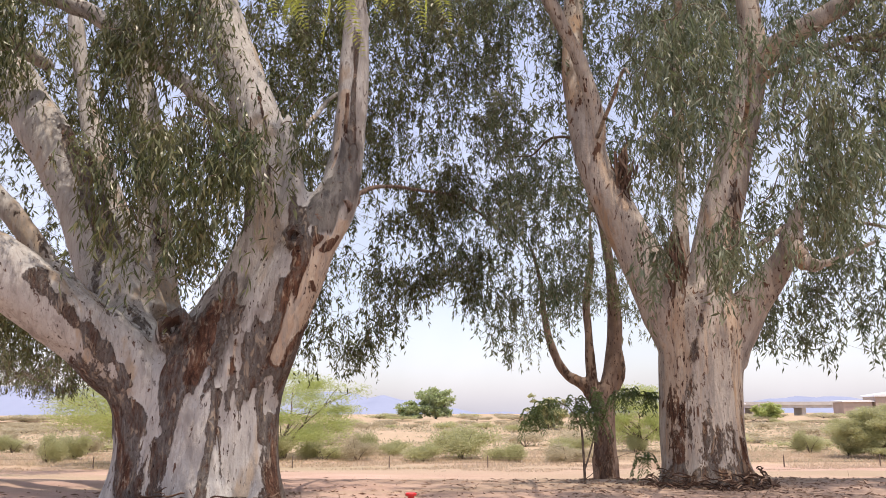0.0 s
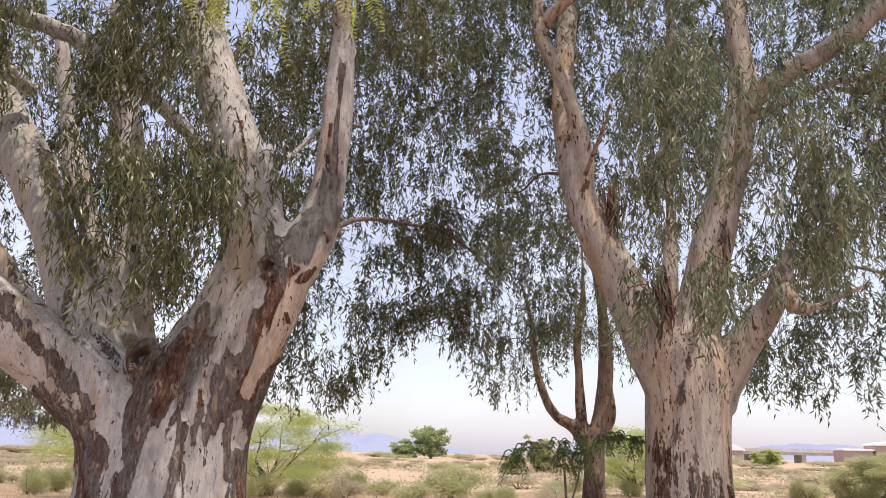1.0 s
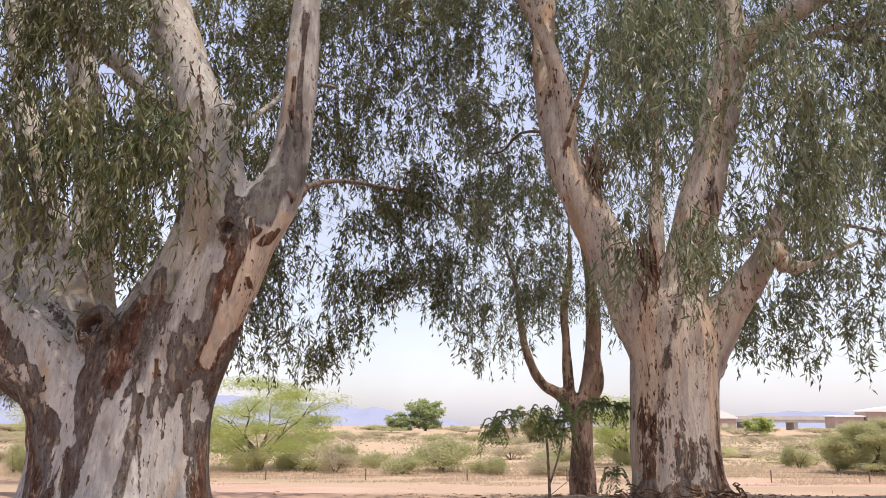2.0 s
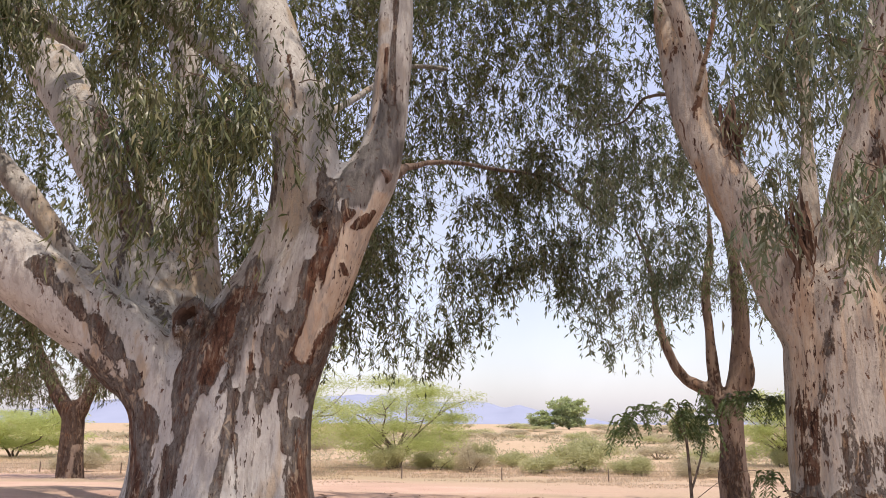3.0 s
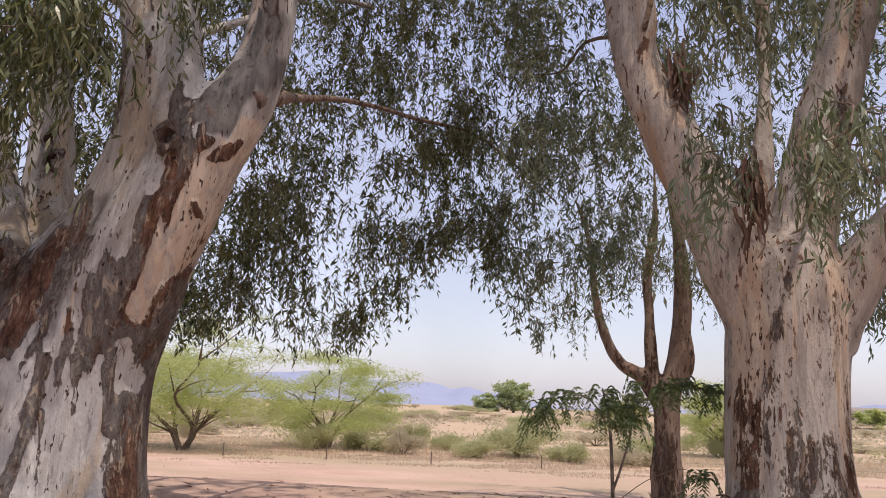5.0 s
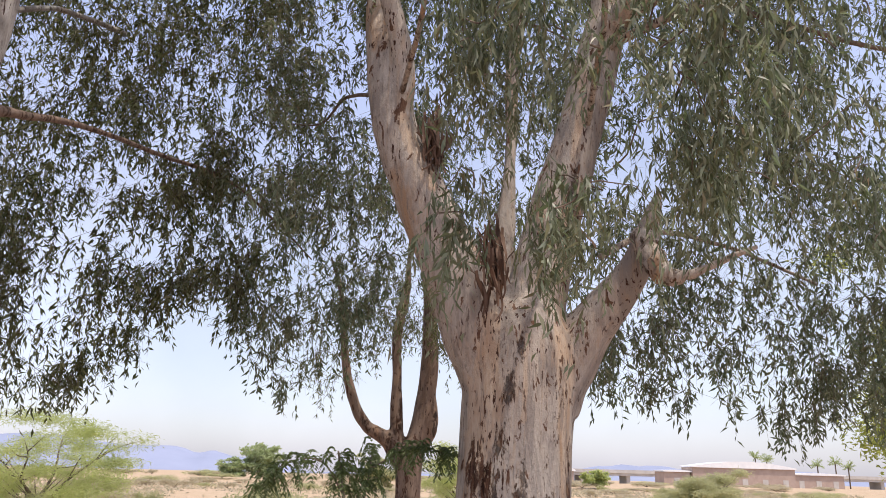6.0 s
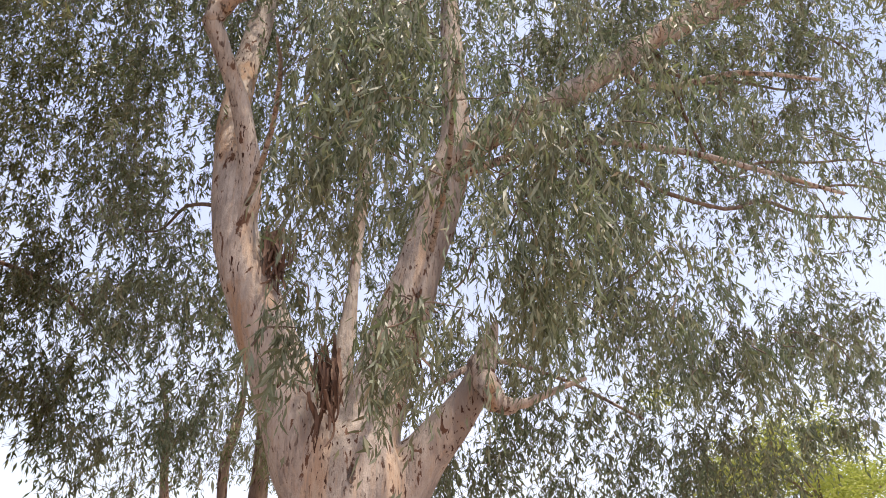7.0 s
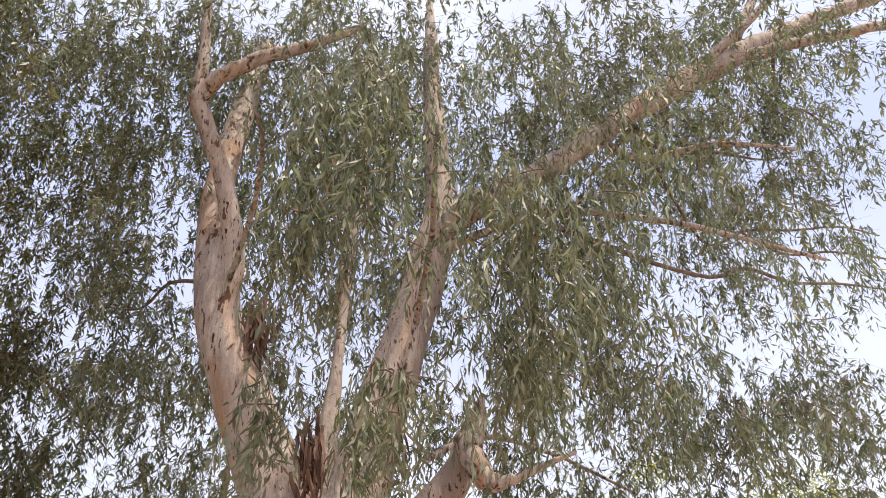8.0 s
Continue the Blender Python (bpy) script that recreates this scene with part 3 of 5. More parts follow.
def build_ground():
    def axis(fine0, fine1, step, far):
        a = list(np.arange(fine0, fine1 + 1e-6, step))
        s, p = step, fine1
        while p < far:
            s *= 1.12
            p += s
            a.append(p)
        s, p = step, fine0
        while p > -far:
            s *= 1.12
            p -= s
            a.insert(0, p)
        return a
    xs, ys = axis(-14, 16, 0.35, 3800), axis(-8, 34, 0.35, 3800)
    v = np.array([(x, y, ground_z(x, y)) for y in ys for x in xs])
    nx, ny = len(xs), len(ys)
    i, j = np.meshgrid(np.arange(ny - 1), np.arange(nx - 1), indexing="ij")
    q = np.stack((i * nx + j, i * nx + j + 1, (i + 1) * nx + j + 1, (i + 1) * nx + j), -1).reshape(-1, 4)
    ob = part("ground", raw_mesh("ground", v, q, True), GROUND)
    tagged(ob, "pinkish tan dry soil with straw-coloured grass patches", "ground", kind="structure")


build_ground()


# ---- the broad old gum tree ----
left_tree = thing("gum_tree", (-4.0, 12.9, 0.0), "massive old gum tree with mottled cream and brown peeling bark", "tree")
L_E = [(-3.5, 12.9, -0.25, 0.82), (-3.47, 12.9, 0.81, 0.74), (-3.34, 12.9, 1.83, 0.68), (-2.95, 12.8, 2.88, 0.66), (-2.43, 12.8, 4.06, 0.54), (-1.95, 13.0, 5.03, 0.46), (-1.72, 13.2, 5.95, 0.35), (-1.63, 13.2, 6.94, 0.31), (-1.61, 13.2, 7.97, 0.28), (-1.57, 13.2, 9.24, 0.21)]
L_M = [(-4.02, 12.9, -0.25, 1.07), (-4.09, 13.0, 1.18, 0.98), (-4.03, 13.1, 2.13, 0.9), (-3.56, 13.1, 3.12, 0.68), (-3.16, 13.0, 4.06, 0.48), (-3.02, 13.0, 4.93, 0.44), (-3.16, 13.1, 6.16, 0.45), (-3.75, 13.4, 7.7, 0.45), (-4.24, 13.7, 8.95, 0.43), (-4.75, 14.1, 10.5, 0.4), (-5.2, 14.4, 12.6, 0.3)]
L_A = [(-4.68, 12.9, -0.25, 0.74), (-4.76, 12.9, 1.0, 0.68), (-4.96, 12.8, 1.84, 0.62), (-5.66, 12.5, 2.6, 0.58), (-6.42, 12.1, 3.2, 0.52), (-7.0, 11.8, 3.66, 0.5), (-7.7, 11.4, 4.25, 0.46), (-8.49, 11.0, 4.88, 0.4), (-9.8, 10.6, 6.2, 0.3)]
L_A2 = [(-5.46, 12.9, 2.61, 0.39), (-5.94, 12.8, 3.08, 0.27), (-6.6, 12.7, 3.76, 0.21), (-7.22, 12.6, 4.64, 0.2), (-7.95, 12.5, 5.43, 0.18), (-9.2, 12.3, 7.0, 0.12)]
L_B = [(-4.87, 13.3, 2.15, 0.5), (-5.6, 13.4, 3.1, 0.42), (-6.3, 13.6, 4.15, 0.4), (-7.05, 13.85, 5.6, 0.4), (-7.95, 14.1, 7.1, 0.46), (-9.05, 14.4, 8.5, 0.48), (-10.25, 14.7, 9.9, 0.46), (-12.0, 15.2, 12.3, 0.34)]
L_B2 = [(-5.3, 13.7, 3.2, 0.34), (-5.95, 14.1, 4.4, 0.3), (-6.45, 14.4, 5.5, 0.24), (-6.9, 14.6, 6.5, 0.22), (-7.5, 14.9, 8.0, 0.2), (-8.0, 15.1, 10.0, 0.14)]
L_C = [(-5.11, 14.3, 2.41, 0.48), (-5.56, 14.9, 3.57, 0.38), (-5.87, 15.25, 4.92, 0.34), (-6.15, 15.4, 6.31, 0.32), (-6.46, 15.5, 7.9, 0.31), (-6.82, 15.6, 9.56, 0.28), (-7.15, 15.7, 11.3, 0.24)]
L_SCAR = [(-4.6, 13.1, 2.4, 0.4), (-4.5, 12.55, 2.75, 0.24), (-4.45, 12.35, 2.85, 0.17)]
L_D = [(-2.85, 12.85, 3.9, 0.42), (-2.6, 12.8, 5.0, 0.3), (-2.62, 12.95, 5.8, 0.2), (-2.72, 13.05, 6.4, 0.11), (-2.82, 13.15, 6.9, 0.04)]
# smooth upper side of the leaning limb
L_SMOOTH = [
    ((-6.4, 3.0), (-4.86, 1.95), 0.5, -1.3),
]
# rough bands from the fork down the middle
L_ROUGH = [
    ((-2.2, 4.2), (-2.52, 3.19), 0.2, 1.2), ((-2.55, 3.3), (-2.95, 2.33), 0.28, 1.25), ((-2.95, 2.4), (-3.1, 1.75), 0.3, 1.2), ((-2.38, 4.86), (-2.36, 3.82), 0.22, 0.9),
    ((-2.36, 3.82), (-2.6, 3.06), 0.18, 0.8), ((-2.53, 5.13), (-2.58, 4.59), 0.09, 0.9), ((-2.64, 3.62), (-2.63, 2.87), 0.08, 0.7),
    ((-3.78, 3.11), (-4.0, 2.55), 0.2, 1.3), ((-4.0, 2.55), (-4.2, 1.55), 0.3, 1.3),
    ((-4.3, 2.6), (-4.3, 1.7), 0.3, 1.1), ((-3.4, 3.2), (-3.66, 1.9), 0.3, 0.62), ((-3.5, 3.6), (-3.4, 3.0), 0.14, 0.8),
]
# under the leaning limb, at the foot and along the edges
L_EDGES = [
    ((-5.75, 2.1), (-4.95, 1.35), 0.38, 1.4), ((-4.95, 1.35), (-4.85, -0.1), 0.24, 1.3), ((-2.12, 3.3), (-2.36, 2.58), 0.1, 1.5), ((-2.36, 2.58), (-2.58, 1.98), 0.15, 1.5),
    ((-2.58, 1.98), (-2.66, 1.2), 0.2, 1.5), ((-2.62, 1.6), (-2.74, -0.1), 0.23, 1.4), ((-4.40, 2.0), (-4.43, 0.0), 0.19, 1.0), ((-5.35, 2.42), (-6.4, 3.55), 0.14, 1.4), ((-4.95, 1.9), (-5.35, 2.5), 0.06, 1.2),
    ((-7.3, 6.9), (-6.1, 4.5), 0.12, 1.3), ((-3.3, 5.6), (-3.35, 4.6), 0.08, 0.7), ((-3.55, 1.75), (-3.68, 0.1), 0.07, 1.2), ((-3.5, 1.2), (-3.42, 0.5), 0.035, 1.0), ((-4.18, 1.7), (-4.32, 0.2), 0.10, 1.1), ((-3.02, 1.2), (-3.0, 0.3), 0.03, 0.9),
]
# pale strips where the bark has come away
L_BARE = [
    ((-4.15, 0.3), (-3.91, 1.5), 0.27, -1.3), ((-3.12, 0.3), (-3.13, 1.4), 0.25, -1.3), ((-3.55, 1.5), (-3.6, 2.0), 0.05, -0.9), ((-2.76, 5.67), (-2.68, 3.93), 0.2, -1.0), ((-2.68, 3.93), (-2.80, 2.99), 0.14, -1.0),
    ((-3.15, 4.0), (-3.3, 3.3), 0.15, -0.8), ((-4.78, 2.48), (-4.52, 1.2), 0.13, -1.1), ((-1.75, 4.6), (-2.12, 3.70), 0.2, -1.7), ((-2.12, 3.70), (-2.42, 2.88), 0.14, -1.7), ((-2.42, 2.88), (-2.66, 2.3), 0.1, -1.7),
    ((-2.76, 1.97), (-2.8, 1.51), 0.08, -1.5),
]
# torn fingers along the upper edge of the bare patches
L_TORN = [
    ((-3.95, 1.4), (-3.75, 2.15), 0.05, -1.1), ((-3.05, 1.3), (-3.0, 1.8), 0.05, -1.1), ((-3.3, 1.3), (-3.33, 1.75), 0.04, -1.1), ((-4.1, 1.3), (-4.0, 1.75), 0.04, -1.0),
    ((-3.58, 1.8), (-3.66, 1.15), 0.06, 1.2), ((-3.22, 1.8), (-3.2, 1.2), 0.045, 1.1), ((-2.93, 1.7), (-2.88, 1.0), 0.05, 1.1), ((-3.8, 1.7), (-3.9, 1.1), 0.035, 1.1), ((-3.4, 1.75), (-3.38, 1.35), 0.05, 1.1),
]
# dark cracks over the pale limb
L_CRACKS = [
    ((-1.52, 8.4), (-1.58, 6.3), 0.05, 1.4), ((-1.68, 7.2), (-1.7, 6.5), 0.04, 1.2), ((-3.3, 7.2), (-3.05, 6.2), 0.03, 1.0), ((-3.0, 5.7), (-2.9, 5.0), 0.035, 1.1),
    ((-1.98, 4.15), (-1.9, 4.29), 0.05, 1.7), ((-1.88, 4.19), (-1.74, 4.46), 0.045, 1.7), ((-2.12, 4.25), (-2.0, 4.38), 0.05, 1.7), ((-2.12, 4.54), (-2.1, 4.41), 0.06, 1.6), ((-2.15, 3.62), (-2.12, 3.5), 0.05, 1.6),
]
L_STROKES = L_SMOOTH + L_ROUGH + L_EDGES + L_BARE + L_TORN + L_CRACKS
L_TONES = [((-1.75, 4.6), (-2.12, 3.70), 0.24, 1.1), ((-2.12, 3.70), (-2.42, 2.88), 0.2, 1.1), ((-2.42, 2.88), (-2.66, 2.3), 0.15, 1.0), ((-3.66, 3.15), (-3.85, 2.55), 0.18, 0.9), ((-3.85, 2.55), (-4.0, 2.0), 0.16, 0.8),
           ((-2.38, 4.14), (-2.37, 3.9), 0.06, 1.2), ((-2.45, 3.7), (-2.6, 3.1), 0.08, 0.6), ((-3.35, 2.6), (-3.4, 2.1), 0.12, 0.6), ((-1.75, 7.2), (-1.85, 5.6), 0.13, 0.8), ((-2.4, 1.9), (-2.7, 0.2), 0.2, 0.7), ((-5.72, 5.6), (-5.6, 4.4), 0.2, 0.6),
           ((-5.3, 1.5), (-4.95, 0.4), 0.14, 0.6)]
# dark grey, weathered patches
L_WEATHERED = [((-1.6, 6.2), (-1.7, 5.5), 0.18, -1.0), ((-1.7, 5.5), (-2.0, 4.8), 0.26, -1.4), ((-3.3, 3.6), (-3.6, 2.1), 0.2, -0.55), ((-3.9, 1.5), (-4.05, 0.2), 0.24, -0.24), ((-3.2, 1.5), (-3.25, 0.2), 0.24, -0.24)]
fused_trunk("trunk", [L_E, L_M, L_D, L_A, L_A2, L_B, L_B2, L_C, L_SCAR], BARK_L, 0.036, L_STROKES, 0.2, (0.9, 0.16), left_tree, 3.0, 0.6, L_TONES + L_WEATHERED)


def hollow(name, place, facing, radius, tree, label, lip=0.85):
    """A knot hole: a raised lip of bark round a dark hollow."""
    bm = bmesh.new()
    rng = random.Random(round(place[0] * 100))
    m = look(place, Vector(place) + Vector(facing)) @ Matrix.Rotation(0.3, 4, "Z")
    rings = ((1.5, -0.06), (1.25, 0.05), (1.0, 0.09), (0.8, 0.04), (0.62, -0.08), (0.45, -0.22))
    loops = []
    for s, h in rings:
        loop = []
        for i in range(14):
            a = 2 * math.pi * i / 14
            r = radius * s * (1 + 0.28 * rng.uniform(-1, 1))
            loop.append(bm.verts.new(m @ Vector((r * math.cos(a) * 0.85, r * math.sin(a) * 1.15, -h * radius * 4))))
        loops.append(loop)
    for a, b in zip(loops, loops[1:]):
        for i in range(14):
            bm.faces.new((a[i], a[(i + 1) % 14], b[(i + 1) % 14], b[i]))
    bm.faces.new(loops[-1])
    for f in bm.faces:
        f.smooth = True
    bmesh.ops.recalc_face_normals(bm, faces=bm.faces)
    for f in bm.faces:
        f.material_index = int((f.calc_center_median() - Vector(place)).length < radius * 0.85)
    ob = under(part(name, bm, BARK_L, label=label), tree)
    ob.data.materials.append(HOLLOW)
    at = ob.data.attributes.new("rough", "FLOAT", "POINT")
    at.data.foreach_set("value", np.full(len(ob.data.vertices), lip, dtype=np.float32))


hollow("knot_hole", (-2.44, 12.22, 4.36), (0.1, -1, 0.1), 0.13, left_tree, "dark hollow knot with a raised lip")
hollow("knot_hole", (-4.35, 12.2, 2.84), (0.0, -1, 0.25), 0.19, left_tree, "round scar of a lost branch", 0.7)
hollow("knot_hole", (-5.78, 14.94, 5.3), (-0.1, -1, 0.0), 0.1, left_tree, "broken dark hollow in a back limb", 0.3)
hollow("knot_hole", (-5.66, 14.92, 4.95), (0.1, -1, 0.1), 0.12, left_tree, "broken dark hollow in a back limb", 0.5)


def branch(points, tree, material, label="", sides=10, rough=0.25):
    rng = np.random.default_rng(round(abs(points[0][0]) * 1000) + len(points))
    me = tubes_mesh("branch", [points], sides, 6, 0.14, rng)
    at = me.attributes.new("rough", "FLOAT", "POINT")
    at.data.foreach_set("value", np.full(len(me.vertices), rough, dtype=np.float32))
    return under(part("branch", me, material, label=label), tree)


branch([(-7.7, 13.8, 8.15, 0.11), (-7.95, 13.2, 8.29, 0.18), (-8.09, 12.7, 8.21, 0.21), (-8.26, 12.3, 8.11, 0.22), (-9.0, 11.5, 8.3, 0.18)], left_tree, BARK_L)
branch([(-3.3, 13.4, 6.35, 0.12), (-4.00, 13.30, 6.80, 0.13), (-4.80, 13.10, 7.50, 0.15), (-5.60, 12.90, 8.20, 0.16), (-6.30, 12.60, 8.60, 0.16), (-7.50, 12.20, 9.00, 0.15), (-8.40, 11.60, 9.40, 0.13)], left_tree, BARK_L)
branch([(-1.7, 12.8, 5.0, 0.15), (-1.55, 13.4, 5.3, 0.1), (-1.62, 14.5, 5.75, 0.06), (-1.25, 16.5, 6.5, 0.045), (-0.6, 19.0, 7.15, 0.042), (0.49, 20.5, 7.35, 0.036), (1.56, 21.5, 6.8, 0.028), (2.4, 22.2, 6.2, 0.015)], left_tree, BARK_S, "long bare side branch", rough=0.3)
branch([(-3.4, 13.4, 6.0, 0.08), (-2.9, 15.5, 7.6, 0.06), (-2.6, 18.0, 9.4, 0.05), (-2.0, 20.5, 10.5, 0.06)], left_tree, BARK_L)
branch([(-1.6, 13.2, 8.0, 0.2), (-1.58, 13.2, 9.0, 0.2), (-1.6, 13.1, 10.0, 0.16), (-1.2, 13.5, 12.0, 0.1), (-0.5, 14.0, 14.0, 0.05)], left_tree, BARK_L)

fl = Foliage(11)
# the veil of hanging leaves behind and beside the trunk
fl.curtain((-4.7, 1.2), (19.6, 22.6), [2.6, 2.2, 2.6, 2.0, 3.0, 4.6, 4.6, 3.3], 8.0, 96, low=0.12, gaps=1.35)
fl.curtain((-6.6, -3.4), (19.4, 22.0), [2.7, 2.4, 2.3, 2.8], 6.5, 46, low=0.15, gaps=1.5)
fl.curtain((-4.7, 2.2), (19.0, 23.0), [7.8, 7.4, 7.2, 7.4], 14.5, 215)
# leaves in front of the limbs
hang_sprays(left_tree, (-5.4, -2.9), (10.6, 11.9), [4.3, 3.7, 3.7, 4.3], 9.2, 30, 301, 0.10, [(-5.4, -4.9, 3.0, 5.2)])
hang_sprays(left_tree, (-8.6, -3.8), (10.4, 12.0), [5.6, 5.9, 6.1, 5.8], 10.2, 38, 306, 0.2, [(-4.3, -3.7, 5.0, 9.5), (-6.2, -5.2, 7.4, 9.0)])
hang_sprays(left_tree, (-9.0, -6.9), (10.2, 11.6), [4.4, 4.6, 4.9], 8.6, 66, 302, 0.2, [(-7.4, -6.9, 5.6, 8.6)])
hang_sprays(left_tree, (-5.2, -3.4), (11.0, 11.8), [6.2, 5.7, 5.1], 8.2, 11, 305, 0.3)
hang_sprays(left_tree, (-5.0, -3.5), (11.2, 11.9), [3.1, 3.0, 3.2], 4.9, 4, 304, 0.4)
hang_sprays(left_tree, (-3.4, -2.3), (11.9, 12.6), [5.4, 4.7, 5.2], 9.0, 3, 303)
# leaves behind the limbs and at the far side
fl.curtain((-13.0, -2.5), (16.3, 18.8), [3.4, 4.4, 4.6, 3.9, 4.4, 4.8], 13.0, 235)
fl.curtain((-13.0, -8.0), (15.5, 18.5), [1.9, 2.1, 2.3, 3.2], 5.0, 60, low=0.2)
# the upper crown
fl.curtain((-13.0, 0.0), (9.5, 16.0), [9.2, 8.8, 8.8, 9.0], 13.5, 110)
# unseen clumps above the view, added to keep direct sun off the fork
fl.curtain((-5.6, -3.0), (10.4, 12.4), [9.7, 9.6, 9.7], 12.5, 42)
fl.finish(left_tree, LEAF_GUM, label="hanging grey-green lance-shaped leaves")

# ---- the gum tree with the single pale trunk ----
right_tree = thing("gum_tree", (5.4, 15.9, 0.0), "tall gum tree with a pale flecked trunk and drooping leaves", "tree")
R_T = [(5.42, 15.9, -0.35, 0.95), (5.4, 15.9, 0.31, 0.88), (5.37, 15.9, 1.09, 0.84), (5.4, 15.9, 1.89, 0.82), (5.45, 15.9, 2.71, 0.84), (5.5, 15.9, 3.5, 0.76), (5.55, 15.9, 4.3, 0.4)]
R_L = [(5.2, 15.9, 2.5, 0.5), (4.83, 15.9, 3.67, 0.58), (4.38, 16.0, 4.67, 0.5), (3.9, 16.1, 5.78, 0.43), (3.52, 16.2, 6.79, 0.39), (3.3, 16.3, 7.84, 0.33), (3.18, 16.4, 8.75, 0.28), (3.24, 16.8, 10.21, 0.25), (3.43, 17.2, 12.0, 0.24), (3.78, 17.6, 14.4, 0.2)]
R_LF = [(3.45, 16.1, 7.0, 0.26), (3.55, 15.95, 7.84, 0.19), (3.27, 15.8, 8.92, 0.18), (2.87, 15.7, 9.93, 0.17), (2.48, 15.6, 10.67, 0.16)]
R_C = [(5.54, 15.9, 2.5, 0.58), (5.64, 15.9, 3.67, 0.52), (5.9, 15.9, 4.9, 0.45), (6.3, 15.9, 6.2, 0.41), (6.72, 15.9, 7.65, 0.4), (7.06, 15.9, 8.97, 0.38), (7.2, 15.9, 9.6, 0.33), (7.2, 16.0, 10.8, 0.28), (7.17, 16.1, 12.0, 0.26), (7.18, 16.2, 13.7, 0.2), (7.3, 16.6, 16.5, 0.08)]
R_CR = [(6.95, 15.85, 8.85, 0.26), (7.45, 15.0, 9.3, 0.23), (8.05, 14.2, 9.48, 0.22), (9.0, 13.6, 10.15, 0.22), (10.35, 13.7, 11.48, 0.23), (11.57, 13.9, 12.6, 0.24), (13.26, 13.6, 13.92, 0.26), (15.42, 13.1, 15.4, 0.22), (18.2, 12.6, 17.2, 0.16)]
R_B = [(5.46, 16.4, 3.2, 0.3), (5.5, 16.8, 5.1, 0.17), (5.68, 17.0, 7.2, 0.14), (5.8, 17.2, 9.2, 0.12), (6.05, 17.4, 11.3, 0.13), (6.2, 17.6, 13.5, 0.1), (6.3, 17.8, 16.0, 0.05)]
R_R = [(5.95, 15.9, 2.5, 0.45), (6.32, 15.75, 3.3, 0.44), (6.76, 15.45, 3.95, 0.35), (7.1, 15.1, 4.55, 0.27), (7.22, 14.85, 5.1, 0.2), (7.35, 14.7, 5.7, 0.08)]
R_STROKES = [
    ((5.25, 1.7), (5.3, 0.2), 0.16, 0.45), ((4.75, 1.5), (4.72, 0.1), 0.16, 0.4), ((5.8, 1.3), (5.85, 0.1), 0.12, 0.4),
    ((4.65, 2.4), (4.7, 0.4), 0.14, 0.4), ((4.95, 2.0), (4.95, 0.3), 0.12, 0.3), ((6.05, 1.9), (6.0, 0.2), 0.13, 0.5),
    ((5.6, 1.0), (5.7, 0.1), 0.2, 0.5), ((4.4, 0.15), (6.4, 0.15), 0.2, 0.75), ((6.35, 6.2), (6.15, 5.2), 0.2, 0.6), ((5.3, 3.4), (5.1, 2.5), 0.1, 0.5),
]
R_TONES = [((4.9, 3.6), (4.8, 2.0), 0.17, 0.9), ((4.75, 2.0), (4.75, 0.6), 0.16, 0.8), ((5.95, 3.5), (6.0, 2.0), 0.2, 0.95), ((6.0, 2.0), (6.0, 0.6), 0.16, 0.8), ((5.35, 3.4), (5.3, 2.2), 0.06, 0.6), ((6.2, 5.6), (6.0, 4.6), 0.14, 0.9), ((4.0, 5.8), (3.5, 7.0), 0.16, 0.7), ((6.6, 8.0), (6.3, 6.4), 0.12, 0.7), ((7.4, 9.7), (12.0, 13.2), 0.3, 0.8)]
fused_trunk("trunk", [R_T, R_L, R_LF, R_C, R_CR, R_B, R_R], BARK_R, 0.036, R_STROKES, -0.1, (0.6, 0.16), right_tree, 17.0, 0.32, R_TONES)
branch([(7.05, 14.95, 5.0, 0.12), (7.07, 14.7, 4.83, 0.2), (7.14, 14.5, 4.4, 0.17), (7.3, 14.4, 4.22, 0.13), (7.5, 14.2, 4.25, 0.07), (8.3, 13.8, 4.6, 0.03)], right_tree, BARK_R, "broken orange-brown stub")
branch([(2.48, 15.6, 10.6, 0.15), (2.76, 15.4, 11.06, 0.14), (3.31, 15.2, 11.5, 0.13), (4.14, 15.0, 11.99, 0.11), (5.2, 14.8, 12.8, 0.06)], right_tree, BARK_R)
branch([(2.46, 15.6, 10.6, 0.13), (2.48, 15.6, 11.41, 0.11), (2.39, 15.6, 12.52, 0.09), (2.2, 15.6, 14.0, 0.05)], right_tree, BARK_R)
branch([(13.0, 13.7, 13.8, 0.15), (14.62, 13.0, 14.33, 0.14), (17.41, 12.4, 15.53, 0.12)], right_tree, BARK_R)
branch([(13.0, 13.7, 13.8, 0.14), (13.67, 13.4, 14.87, 0.13), (14.41, 13.2, 16.33, 0.1)], right_tree, BARK_R)
branch([(12.2, 13.9, 13.2, 0.13), (13.2, 13.2, 14.3, 0.1), (14.3, 12.5, 15.6, 0.07)], right_tree, BARK_R)
branch([(9.4, 13.7, 10.5, 0.09), (10.6, 14.0, 10.6, 0.07), (11.8, 13.2, 10.75, 0.05), (13.2, 12.6, 10.6, 0.03)], right_tree, BARK_R)
branch([(7.0, 15.6, 8.6, 0.09), (8.4, 14.2, 8.9, 0.07), (10.0, 13.0, 8.4, 0.055), (12.2, 12.0, 7.6, 0.03)], right_tree, BARK_R)
branch([(6.6, 15.7, 7.0, 0.06), (6.2, 14.0, 7.7, 0.05), (5.6, 12.4, 7.8, 0.035), (5.0, 10.9, 7.2, 0.02)], right_tree, BARK_R)
